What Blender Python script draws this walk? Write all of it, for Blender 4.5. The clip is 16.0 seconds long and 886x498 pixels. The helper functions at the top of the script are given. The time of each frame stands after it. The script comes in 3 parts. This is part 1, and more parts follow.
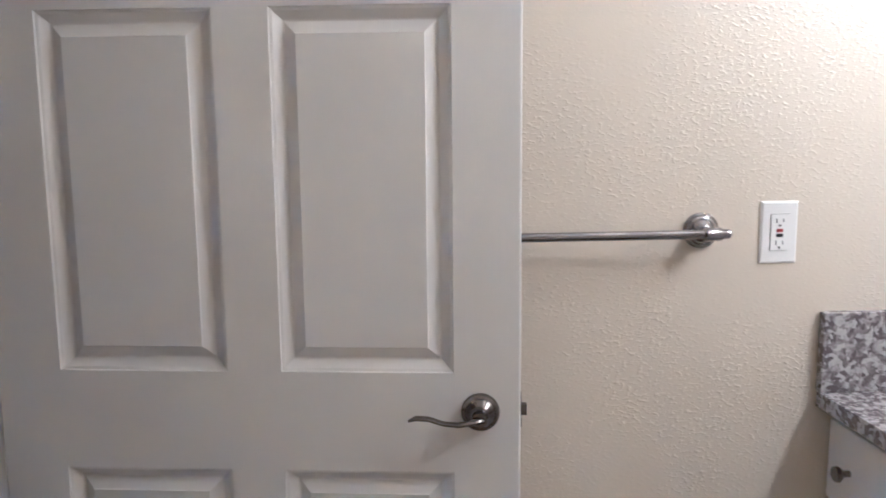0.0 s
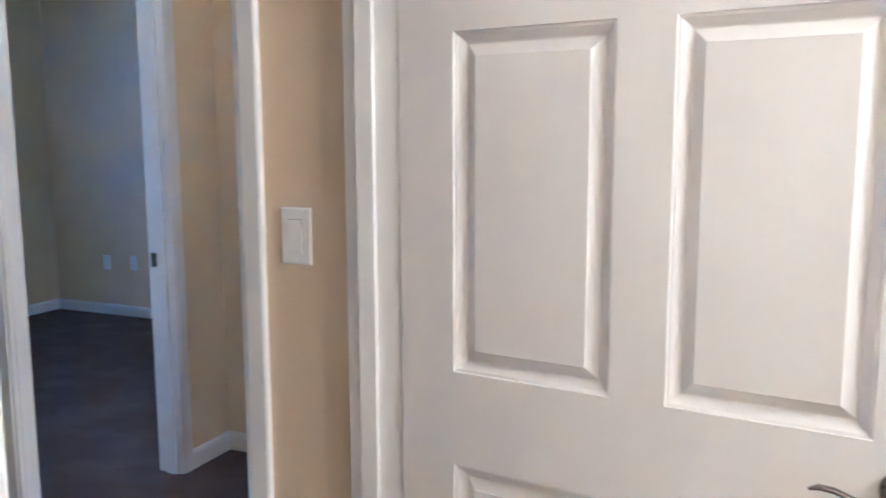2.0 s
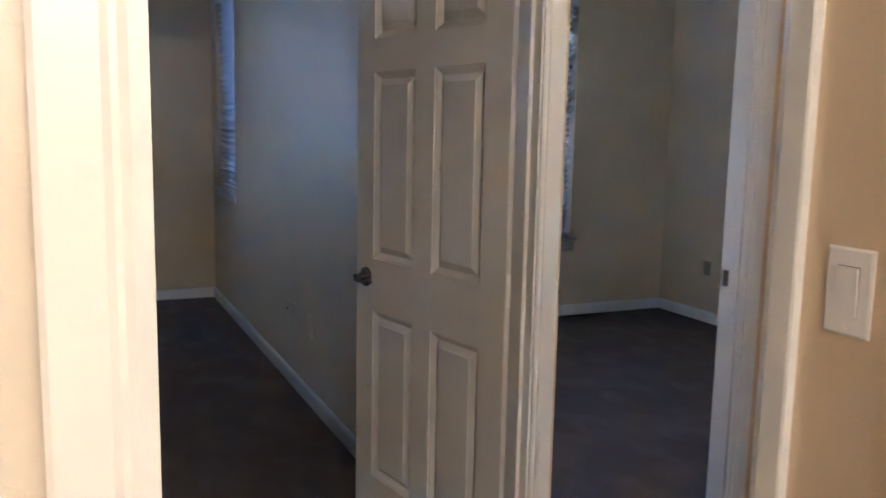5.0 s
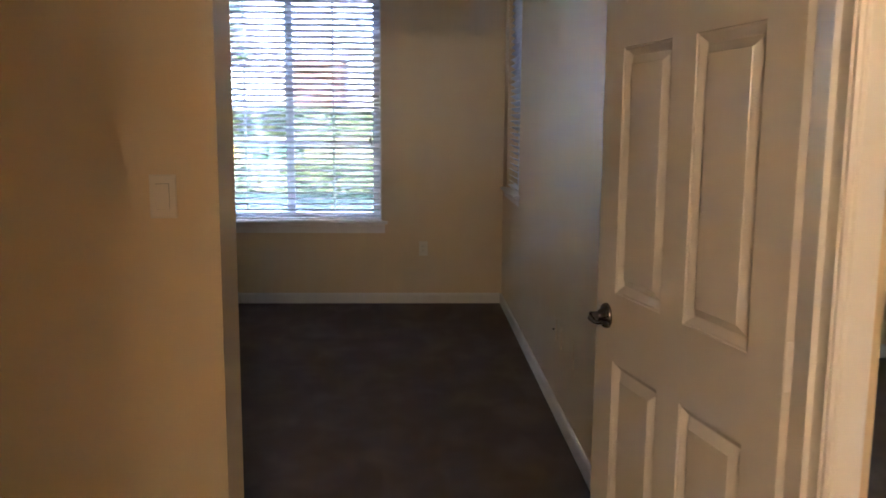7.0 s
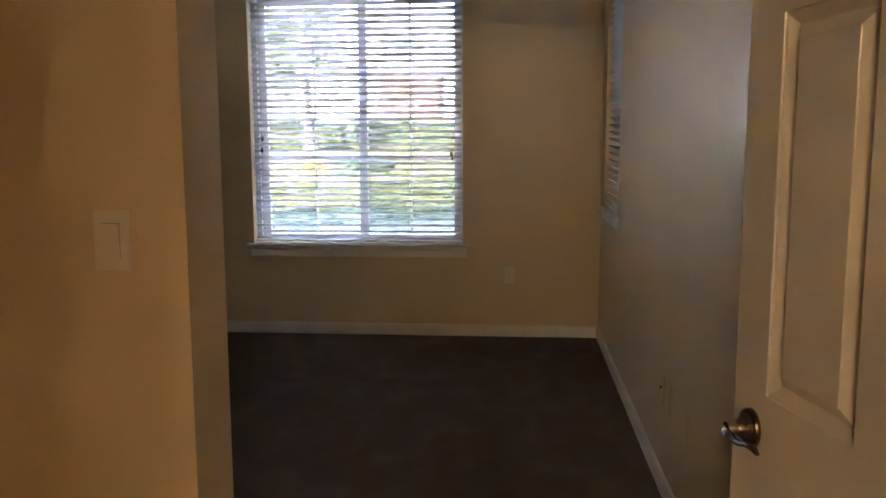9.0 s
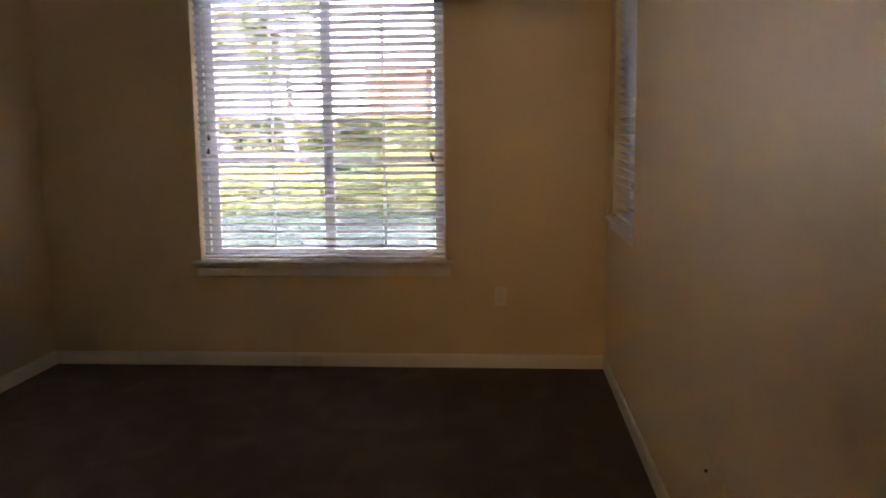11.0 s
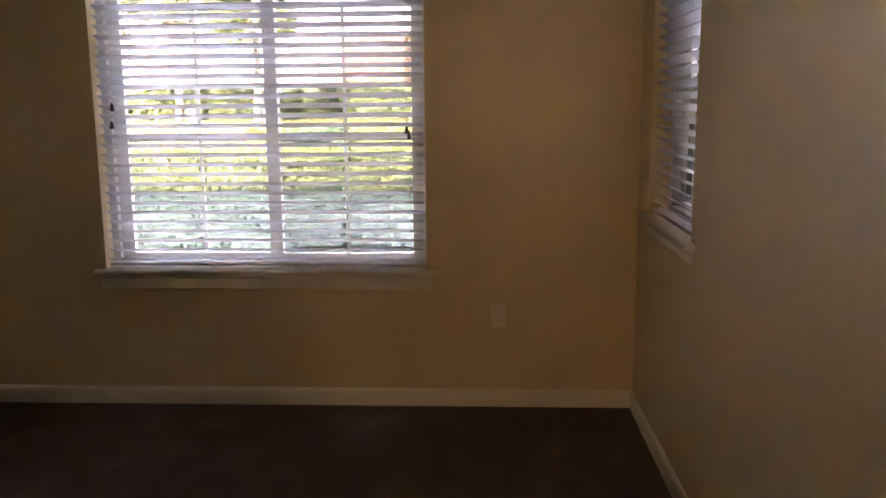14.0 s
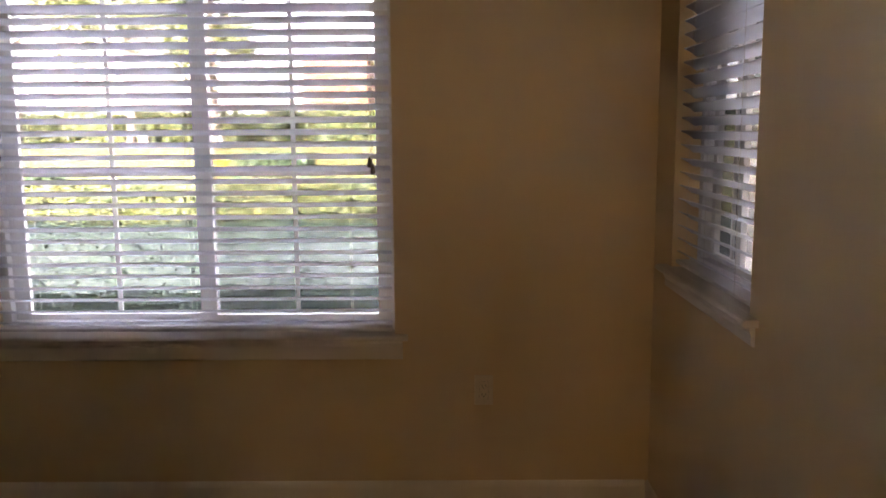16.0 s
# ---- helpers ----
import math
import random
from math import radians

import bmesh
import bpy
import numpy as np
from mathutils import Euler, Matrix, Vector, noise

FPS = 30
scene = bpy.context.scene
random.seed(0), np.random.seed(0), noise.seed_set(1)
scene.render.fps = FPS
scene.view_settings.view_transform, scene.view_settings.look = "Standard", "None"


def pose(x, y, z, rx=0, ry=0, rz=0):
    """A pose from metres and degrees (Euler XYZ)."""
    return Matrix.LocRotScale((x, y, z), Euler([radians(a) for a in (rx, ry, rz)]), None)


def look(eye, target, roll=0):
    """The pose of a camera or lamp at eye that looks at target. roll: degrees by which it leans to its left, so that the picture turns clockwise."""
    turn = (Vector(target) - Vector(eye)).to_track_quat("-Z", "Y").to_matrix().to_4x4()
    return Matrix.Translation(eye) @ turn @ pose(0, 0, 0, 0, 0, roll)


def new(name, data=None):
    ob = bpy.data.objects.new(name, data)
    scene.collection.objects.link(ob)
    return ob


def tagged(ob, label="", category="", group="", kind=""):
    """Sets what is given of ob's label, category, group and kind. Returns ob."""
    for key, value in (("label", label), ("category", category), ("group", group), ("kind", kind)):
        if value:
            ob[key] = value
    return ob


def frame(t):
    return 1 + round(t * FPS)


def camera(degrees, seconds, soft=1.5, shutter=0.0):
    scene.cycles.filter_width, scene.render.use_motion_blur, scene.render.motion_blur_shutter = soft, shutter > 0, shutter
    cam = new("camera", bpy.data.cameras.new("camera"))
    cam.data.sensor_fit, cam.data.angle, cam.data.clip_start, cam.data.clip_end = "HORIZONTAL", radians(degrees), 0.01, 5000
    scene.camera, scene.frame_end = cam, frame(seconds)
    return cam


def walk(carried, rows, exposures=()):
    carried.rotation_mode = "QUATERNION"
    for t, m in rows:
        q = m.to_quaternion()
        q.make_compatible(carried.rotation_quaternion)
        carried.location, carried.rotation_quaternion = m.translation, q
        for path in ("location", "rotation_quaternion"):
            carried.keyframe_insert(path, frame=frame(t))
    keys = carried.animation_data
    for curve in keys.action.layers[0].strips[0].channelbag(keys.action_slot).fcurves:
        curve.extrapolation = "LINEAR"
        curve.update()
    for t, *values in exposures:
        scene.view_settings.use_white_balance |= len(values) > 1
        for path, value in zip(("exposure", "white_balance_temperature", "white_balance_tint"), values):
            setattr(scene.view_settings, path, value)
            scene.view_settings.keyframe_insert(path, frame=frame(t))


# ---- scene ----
cam = camera(56, 16.0, soft=1.6, shutter=0.3)
PATH = [
    (0, (-1.691, -7.234, 1.412), (0.281, -7.381, 1.114), -0.5),
    (0.5, (-1.704, -7.268, 1.412), (0.276, -7.193, 1.142), -0.5),
    (1, (-1.696, -7.266, 1.428), (0.268, -7.041, 1.127), -0.4),
    (1.5, (-1.661, -7.27, 1.425), (0.259, -6.783, 1.143), -0.7),
    (2, (-1.605, -7.249, 1.424), (0.21, -6.455, 1.151), -0.2),
    (2.5, (-1.547, -7.225, 1.423), (0.141, -6.196, 1.123), -0.3),
    (3, (-1.497, -7.197, 1.422), (0.107, -6.034, 1.155), -0.4),
    (3.5, (-1.434, -7.174, 1.413), (0.049, -5.864, 1.127), -0.4),
    (4, (-1.331, -7.164, 1.425), (-0.051, -5.647, 1.18), 0.2),
    (4.2, (-1.284, -7.158, 1.424), (-0.107, -5.558, 1.193), 0.5),
    (6.3, (-0.837, -6.727, 1.411), (-0.445, -4.794, 1.082), 0.0),
    (6.5, (-0.786, -6.669, 1.42), (-0.464, -4.716, 1.13), -0.1),
    (7, (-0.704, -6.524, 1.413), (-0.633, -4.547, 1.117), 0.4),
    (7.5, (-0.696, -6.317, 1.404), (-0.679, -4.343, 1.085), -0.4),
    (8, (-0.709, -6.141, 1.416), (-0.793, -4.162, 1.139), -1.3),
    (8.5, (-0.639, -6.003, 1.416), (-0.767, -4.026, 1.143), -1.4),
    (8.7, (-0.606, -5.933, 1.414), (-0.771, -3.958, 1.146), -0.2),
    (10.8, (-0.626, -5.038, 1.414), (-0.802, -3.064, 1.145), -0.5),
    (11, (-0.607, -4.933, 1.415), (-0.753, -2.958, 1.14), -0.6),
    (11.5, (-0.694, -4.752, 1.421), (-0.708, -2.766, 1.179), -1.1),
    (12, (-0.694, -4.596, 1.43), (-0.762, -2.617, 1.153), -1.3),
    (12.5, (-0.663, -4.41, 1.41), (-0.881, -2.44, 1.141), -1.1),
    (13, (-0.69, -4.234, 1.403), (-0.936, -2.276, 1.08), -0.1),
    (13.5, (-0.707, -3.963, 1.413), (-0.856, -2.0, 1.059), -1.1),
    (14, (-0.69, -3.753, 1.411), (-0.789, -1.786, 1.065), -0.5),
    (14.5, (-0.665, -3.571, 1.417), (-0.874, -1.596, 1.181), 0.0),
    (15, (-0.667, -3.397, 1.409), (-0.809, -1.418, 1.16), 0.2),
    (15.5, (-0.719, -3.212, 1.432), (-0.815, -1.226, 1.216), -0.5),
    (16, (-0.756, -3.022, 1.411), (-0.768, -1.043, 1.126), -0.4),
]
walk(cam, [(t, look(eye, target, roll)) for t, eye, target, roll in PATH],
     exposures=[(0, 6.3, 3690, 14), (1.5, 6.9, 3700, 13), (2, 7.38, 3720, 13), (2.5, 7.1, 3740, 13), (3, 6.9, 3770, 13), (4.2, 6.85, 3800, 13), (6.3, 7.45, 5500, 20), (7, 7.3, 5600, 20), (8.5, 7.15, 6250, 20), (10.8, 6.85, 7900, 26), (13, 7.0, 8150, 28), (14.5, 6.75, 8150, 28), (16, 6.6, 8150, 28)])

# ---- world, sun ----
SUN_EL, SUN_AZ = radians(42), radians(200)   # azimuth clockwise from +Y
world = bpy.data.worlds.new("sky")
scene.world = world
world.use_nodes = True
wn = world.node_tree
sky = wn.nodes.new("ShaderNodeTexSky")
sky.sky_type, sky.sun_disc, sky.sun_elevation, sky.sun_rotation = "NISHITA", False, SUN_EL, SUN_AZ
haze = wn.nodes.new("ShaderNodeHueSaturation")
haze.inputs["Saturation"].default_value = 0.34
wn.links.new(sky.outputs[0], haze.inputs["Color"])
wn.links.new(haze.outputs[0], wn.nodes["Background"].inputs[0])
wn.nodes["Background"].inputs[1].default_value = 0.15
sun = new("sun", bpy.data.lights.new("sun", "SUN"))
sun.data.energy, sun.data.angle, sun.data.color = 5.0, radians(0.5), (1, 0.95, 0.87)
sd = Vector((math.sin(SUN_AZ) * math.cos(SUN_EL), math.cos(SUN_AZ) * math.cos(SUN_EL), math.sin(SUN_EL)))
sun.matrix_world = look(sd * 40, (0, 0, 0))


# ---- materials ----
def mat(name, colour, rough=0.5, metal=0.0):
    m = bpy.data.materials.new(name)
    m.use_nodes = True
    b = m.node_tree.nodes["Principled BSDF"]
    b.inputs["Base Color"].default_value = (*colour, 1)
    b.inputs["Roughness"].default_value = rough
    b.inputs["Metallic"].default_value = metal
    return m, m.node_tree, b


def node(nt, kind, **kw):
    n = nt.nodes.new(kind)
    for k, v in kw.items():
        n.inputs[k.replace("_", " ")].default_value = v
    return n


def vary(nt, b, c1, c2, scale, detail=3, coord="Object", lo=0.35, hi=0.65):
    """Mixes two colours by a noise into the base colour; returns the mix output."""
    tc = nt.nodes.new("ShaderNodeTexCoord")
    n = node(nt, "ShaderNodeTexNoise", Scale=scale, Detail=detail)
    nt.links.new(tc.outputs[coord], n.inputs["Vector"])
    r = nt.nodes.new("ShaderNodeValToRGB")
    r.color_ramp.elements[0].position, r.color_ramp.elements[1].position = lo, hi
    r.color_ramp.elements[0].color, r.color_ramp.elements[1].color = (*c1, 1), (*c2, 1)
    nt.links.new(n.outputs["Fac"], r.inputs[0])
    nt.links.new(r.outputs[0], b.inputs["Base Color"])
    return r.outputs[0], tc


def bump(nt, b, scale, strength, dist, detail=4, coord="Object", chain=None, lo=None, hi=None, kind="ShaderNodeTexNoise"):
    tc = nt.nodes.new("ShaderNodeTexCoord")
    n = node(nt, kind, Scale=scale)
    if kind == "ShaderNodeTexNoise":
        n.inputs["Detail"].default_value = detail
    nt.links.new(tc.outputs[coord], n.inputs["Vector"])
    out = n.outputs[0]
    if lo is not None:
        mr = node(nt, "ShaderNodeMapRange", From_Min=lo, From_Max=hi)
        nt.links.new(out, mr.inputs["Value"])
        out = mr.outputs[0]
    bp = node(nt, "ShaderNodeBump", Strength=strength, Distance=dist)
    nt.links.new(out, bp.inputs["Height"])
    if chain:
        nt.links.new(chain.outputs[0], bp.inputs["Normal"])
    nt.links.new(bp.outputs[0], b.inputs["Normal"])
    return bp


def m_wall(name, c1, c2, rough, relief):
    m, nt, b = mat(name, c1, rough)
    b.inputs["Specular IOR Level"].default_value = 0.55
    vary(nt, b, c1, c2, 1.6)
    tc = nt.nodes.new("ShaderNodeTexCoord")
    mp = node(nt, "ShaderNodeMapping", Scale=(95, 95, 165))
    n = node(nt, "ShaderNodeTexNoise", Scale=1, Detail=2.5, Distortion=0.35)
    mr = node(nt, "ShaderNodeMapRange", From_Min=0.52, From_Max=0.74)
    # the sprayed relief comes and goes in patches
    pn = node(nt, "ShaderNodeTexNoise", Scale=4, Detail=2)
    pr = node(nt, "ShaderNodeMapRange", From_Min=0.4, From_Max=0.62, To_Min=0.3 * relief, To_Max=1.35 * relief)
    bp = node(nt, "ShaderNodeBump", Distance=0.0015)
    nt.links.new(tc.outputs["Object"], mp.inputs[0])
    nt.links.new(tc.outputs["Object"], pn.inputs["Vector"])
    nt.links.new(pn.outputs[0], pr.inputs["Value"])
    nt.links.new(pr.outputs[0], bp.inputs["Strength"])
    nt.links.new(mp.outputs[0], n.inputs["Vector"])
    nt.links.new(n.outputs[0], mr.inputs["Value"])
    nt.links.new(mr.outputs[0], bp.inputs["Height"])
    bump(nt, b, 150, relief * 0.45, 0.001, 3, chain=bp)
    return m


def m_trim():
    m, nt, b = mat("trim_paint", (0.78, 0.76, 0.72), 0.32)
    vary(nt, b, (0.765, 0.745, 0.705), (0.8, 0.78, 0.745), 3)
    bump(nt, b, 60, 0.06, 0.001, 2)
    return m


def m_door():
    m, nt, b = mat("door_paint", (0.74, 0.71, 0.66), 0.16)
    vary(nt, b, (0.73, 0.7, 0.655), (0.76, 0.73, 0.68), 4)
    tc = nt.nodes.new("ShaderNodeTexCoord")
    mp = node(nt, "ShaderNodeMapping", Scale=(220, 220, 8))
    n = node(nt, "ShaderNodeTexNoise", Scale=1, Detail=3)
    nt.links.new(tc.outputs["Object"], mp.inputs[0])
    nt.links.new(mp.outputs[0], n.inputs["Vector"])
    bp = node(nt, "ShaderNodeBump", Strength=0.12, Distance=0.0008)
    nt.links.new(n.outputs[0], bp.inputs["Height"])
    nt.links.new(bp.outputs[0], b.inputs["Normal"])
    return m


def m_carpet():
    m, nt, b = mat("carpet", (0.07, 0.058, 0.05), 0.95)
    tc = nt.nodes.new("ShaderNodeTexCoord")
    fine = node(nt, "ShaderNodeTexNoise", Scale=260, Detail=3)
    big = node(nt, "ShaderNodeTexNoise", Scale=2.2, Detail=4, Distortion=0.8)
    for n in (fine, big):
        nt.links.new(tc.outputs["Object"], n.inputs["Vector"])
    r1, r2 = nt.nodes.new("ShaderNodeValToRGB"), nt.nodes.new("ShaderNodeValToRGB")
    r1.color_ramp.elements[0].color, r1.color_ramp.elements[1].color = (0.058, 0.044, 0.041, 1), (0.175, 0.135, 0.125, 1)
    r1.color_ramp.elements[0].position, r1.color_ramp.elements[1].position = 0.3, 0.7
    r2.color_ramp.elements[0].color, r2.color_ramp.elements[1].color = (0.93, 0.91, 0.91, 1), (1.32, 1.29, 1.28, 1)
    r2.color_ramp.elements[0].position, r2.color_ramp.elements[1].position = 0.45, 0.66
    nt.links.new(fine.outputs[0], r1.inputs[0])
    # short feathered strokes of the vacuum cleaner, broken up by a coarse noise
    mp = node(nt, "ShaderNodeMapping", Scale=(5.5, 3.6, 1), Rotation=(0, 0, 0.5))
    st = node(nt, "ShaderNodeTexNoise", Scale=1.0, Detail=2, Roughness=0.5, Distortion=0.5)
    nt.links.new(tc.outputs["Object"], mp.inputs[0])
    nt.links.new(mp.outputs[0], st.inputs["Vector"])
    av = node(nt, "ShaderNodeMix")
    av.inputs[0].default_value = 0.35
    nt.links.new(st.outputs[0], av.inputs[2])
    nt.links.new(big.outputs[0], av.inputs[3])
    nt.links.new(av.outputs[0], r2.inputs[0])
    mx = nt.nodes.new("ShaderNodeMix")
    mx.data_type, mx.blend_type = "RGBA", "MULTIPLY"
    mx.inputs[0].default_value = 1
    nt.links.new(r1.outputs[0], mx.inputs[6])
    nt.links.new(r2.outputs[0], mx.inputs[7])
    nt.links.new(mx.outputs[2], b.inputs["Base Color"])
    b.inputs["Specular IOR Level"].default_value = 0.3
    bump(nt, b, 320, 0.9, 0.006, 2)
    return m


def m_granite():
    m, nt, b = mat("granite", (0.4, 0.38, 0.37), 0.16)
    tc = nt.nodes.new("ShaderNodeTexCoord")
    v = node(nt, "ShaderNodeTexVoronoi", Scale=115)
    n = node(nt, "ShaderNodeTexNoise", Scale=90, Detail=4)
    w = node(nt, "ShaderNodeTexNoise", Scale=30, Detail=3)
    va = nt.nodes.new("ShaderNodeVectorMath")
    va.operation = "MULTIPLY_ADD"
    nt.links.new(w.outputs["Color"], va.inputs[0])
    va.inputs[1].default_value = (0.03, 0.03, 0.03)
    nt.links.new(tc.outputs["Object"], va.inputs[2])
    nt.links.new(va.outputs[0], v.inputs["Vector"])
    nt.links.new(tc.outputs["Object"], n.inputs["Vector"])
    nt.links.new(tc.outputs["Object"], w.inputs["Vector"])
    mx = nt.nodes.new("ShaderNodeMix")
    mx.data_type = "RGBA"
    mx.inputs[0].default_value = 0.45
    nt.links.new(v.outputs["Color"], mx.inputs[6])
    nt.links.new(n.outputs[0], mx.inputs[7])
    bw = nt.nodes.new("ShaderNodeRGBToBW")
    nt.links.new(mx.outputs[2], bw.inputs[0])
    r = nt.nodes.new("ShaderNodeValToRGB")
    e = r.color_ramp.elements
    e[0].position, e[0].color = 0.32, (0.13, 0.112, 0.116, 1)
    e[1].position, e[1].color = 0.66, (0.48, 0.455, 0.44, 1)
    for p, c in ((0.42, (0.17, 0.15, 0.15, 1)), (0.5, (0.27, 0.245, 0.243, 1)), (0.57, (0.39, 0.365, 0.358, 1))):
        k = e.new(p)
        k.color = c
    nt.links.new(bw.outputs[0], r.inputs[0])
    nt.links.new(r.outputs[0], b.inputs["Base Color"])
    return m


def m_metal(name, colour, rough):
    m, nt, b = mat(name, colour, rough, 1.0)
    bump(nt, b, 400, 0.04, 0.0005, 2)
    return m


def m_plain(name, c1, c2, rough, scale=8, bs=0.1, bscale=80):
    m, nt, b = mat(name, c1, rough)
    vary(nt, b, c1, c2, scale)
    if bs:
        bump(nt, b, bscale, bs, 0.002, 3)
    return m


def m_emit(name, colour, strength):
    m, nt, b = mat(name, (0.9, 0.88, 0.84), 0.3)
    b.inputs["Emission Color"].default_value = (*colour, 1)
    b.inputs["Emission Strength"].default_value = strength
    return m


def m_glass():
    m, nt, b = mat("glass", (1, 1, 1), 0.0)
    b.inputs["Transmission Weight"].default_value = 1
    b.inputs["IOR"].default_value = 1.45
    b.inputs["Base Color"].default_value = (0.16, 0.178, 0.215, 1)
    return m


def m_leaf(name, a, c):
    m, nt, b = mat(name, a, 0.55)
    g = nt.nodes.new("ShaderNodeNewGeometry")
    r = nt.nodes.new("ShaderNodeValToRGB")
    r.color_ramp.elements[0].color, r.color_ramp.elements[1].color = (*a, 1), (*c, 1)
    nt.links.new(g.outputs["Random Per Island"], r.inputs[0])
    nt.links.new(r.outputs[0], b.inputs["Base Color"])
    b.inputs["Transmission Weight"].default_value = 0.0
    return m


def m_stucco(name, c1, c2):
    m, nt, b = mat(name, c1, 0.9)
    vary(nt, b, c1, c2, 0.8)
    bump(nt, b, 60, 0.4, 0.004, 3)
    return m


def m_grass():
    m, nt, b = mat("grass", (0.09, 0.13, 0.03), 0.9)
    tc = nt.nodes.new("ShaderNodeTexCoord")
    n1 = node(nt, "ShaderNodeTexNoise", Scale=0.9, Detail=6)
    nt.links.new(tc.outputs["Object"], n1.inputs["Vector"])
    r = nt.nodes.new("ShaderNodeValToRGB")
    r.color_ramp.elements[0].color, r.color_ramp.elements[1].color = (0.04, 0.045, 0.007, 1), (0.085, 0.076, 0.008, 1)
    nt.links.new(n1.outputs[0], r.inputs[0])
    nt.links.new(r.outputs[0], b.inputs["Base Color"])
    bump(nt, b, 90, 0.8, 0.03, 3)
    return m


WALL = m_wall("wall_paint", (0.7, 0.565, 0.37), (0.73, 0.59, 0.39), 0.36, 0.24)
WALL_B = m_wall("bathroom_paint", (0.67, 0.597, 0.485), (0.7, 0.624, 0.51), 0.29, 0.5)
TRIM, DOOR, CARPET, GRANITE = m_trim(), m_door(), m_carpet(), m_granite()
CEIL = m_plain("ceiling_paint", (0.82, 0.79, 0.74), (0.85, 0.82, 0.77), 0.7, 2, 0.4, 45)
NICKEL = m_metal("satin_nickel", (0.2, 0.18, 0.165), 0.2)
CHROME = m_metal("chrome", (0.32, 0.305, 0.31), 0.06)
PLASTIC = m_plain("white_plastic", (0.82, 0.8, 0.77), (0.84, 0.82, 0.79), 0.35, 8, 0.02)
BEIGEPLATE = m_plain("painted_over_plate", (0.7, 0.565, 0.37), (0.73, 0.59, 0.39), 0.3, 8, 0.02)
IVORY = m_plain("almond_plastic", (0.76, 0.7, 0.6), (0.78, 0.72, 0.62), 0.35, 8, 0.02)
BLACK = m_plain("dark_slot", (0.02, 0.02, 0.02), (0.03, 0.03, 0.03), 0.5, 8, 0)
RED = m_plain("red_button", (0.28, 0.035, 0.03), (0.32, 0.04, 0.035), 0.4, 8, 0)
SLAT = m_plain("blind_slat", (0.7, 0.695, 0.695), (0.73, 0.725, 0.725), 0.4, 5, 0.03)


def thin(m, share):
    """Lets part of the light through a thin sheet."""
    nt = m.node_tree
    b, out = nt.nodes["Principled BSDF"], nt.nodes["Material Output"]
    t = node(nt, "ShaderNodeBsdfTranslucent", Color=(0.82, 0.86, 0.93, 1))
    mx = node(nt, "ShaderNodeMixShader", Fac=share)
    nt.links.new(b.outputs[0], mx.inputs[1])
    nt.links.new(t.outputs[0], mx.inputs[2])
    nt.links.new(mx.outputs[0], out.inputs[0])


thin(SLAT, 0.48)
RAIL = m_plain("blind_rail", (0.76, 0.75, 0.74), (0.8, 0.79, 0.78), 0.4, 5, 0.03)
VINYL = m_plain("window_vinyl", (0.78, 0.78, 0.78), (0.82, 0.82, 0.82), 0.35, 5, 0.02)
CORD = m_plain("cord", (0.6, 0.57, 0.52), (0.66, 0.62, 0.56), 0.8, 40, 0.1)
WOODEND = m_plain("tassel_wood", (0.05, 0.035, 0.03), (0.08, 0.055, 0.04), 0.5, 60, 0.1)
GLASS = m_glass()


def m_screen(name, share):
    """Fine insect mesh: lets part of the light straight through."""
    m, nt, b = mat(name, (0.12, 0.12, 0.13), 0.8)
    t = node(nt, "ShaderNodeBsdfTransparent")
    mx = node(nt, "ShaderNodeMixShader", Fac=share)
    nt.links.new(t.outputs[0], mx.inputs[1])
    nt.links.new(b.outputs[0], mx.inputs[2])
    nt.links.new(mx.outputs[0], nt.nodes["Material Output"].inputs[0])
    return m


MESH = m_screen("insect_mesh", 0.22)
# a denser mesh that hides more of the view through the side window
MESH_DENSE = m_screen("dense_insect_mesh", 0.72)
# mid-grey colour for the shadow in the narrow gap of a wall plate
GAP_SHADE = m_plain("plate_gap_shade", (0.2, 0.19, 0.17), (0.24, 0.22, 0.2), 0.6, 8, 0)
VANITY = m_plain("vanity_paint", (0.74, 0.71, 0.65), (0.77, 0.74, 0.68), 0.35, 4, 0.05)
TILE = m_plain("bath_vinyl", (0.3, 0.26, 0.21), (0.36, 0.31, 0.26), 0.4, 6, 0.1)
GLOBE = m_emit("lit_globe", (1.0, 0.7, 0.36), 1.66)
DOME = m_emit("lit_dome", (1.0, 0.66, 0.31), 0.3)
GRASS = m_grass()
LEAF_A = m_leaf("hedge_leaf", (0.022, 0.04, 0.01), (0.1, 0.106, 0.014))
LEAF_B = m_leaf("shrub_leaf", (0.02, 0.05, 0.02), (0.08, 0.13, 0.05))
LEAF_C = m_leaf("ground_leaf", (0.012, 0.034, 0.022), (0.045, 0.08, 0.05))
LEAF_Y = m_leaf("yellow_petal", (0.2, 0.12, 0.01), (0.5, 0.3, 0.015))
BARK = m_plain("bark", (0.12, 0.09, 0.07), (0.2, 0.16, 0.12), 0.9, 12, 0.6, 30)
STUCCO = m_stucco("stucco_cream", (0.56, 0.51, 0.45), (0.62, 0.57, 0.5))
STUCCO_O = m_stucco("stucco_orange", (0.17, 0.085, 0.045), (0.2, 0.1, 0.055))
ROOF = m_plain("roof_tile", (0.22, 0.12, 0.08), (0.3, 0.17, 0.11), 0.85, 3, 0.5, 12)
CONCRETE = m_plain("concrete", (0.34, 0.33, 0.31), (0.42, 0.4, 0.38), 0.9, 2, 0.3, 40)


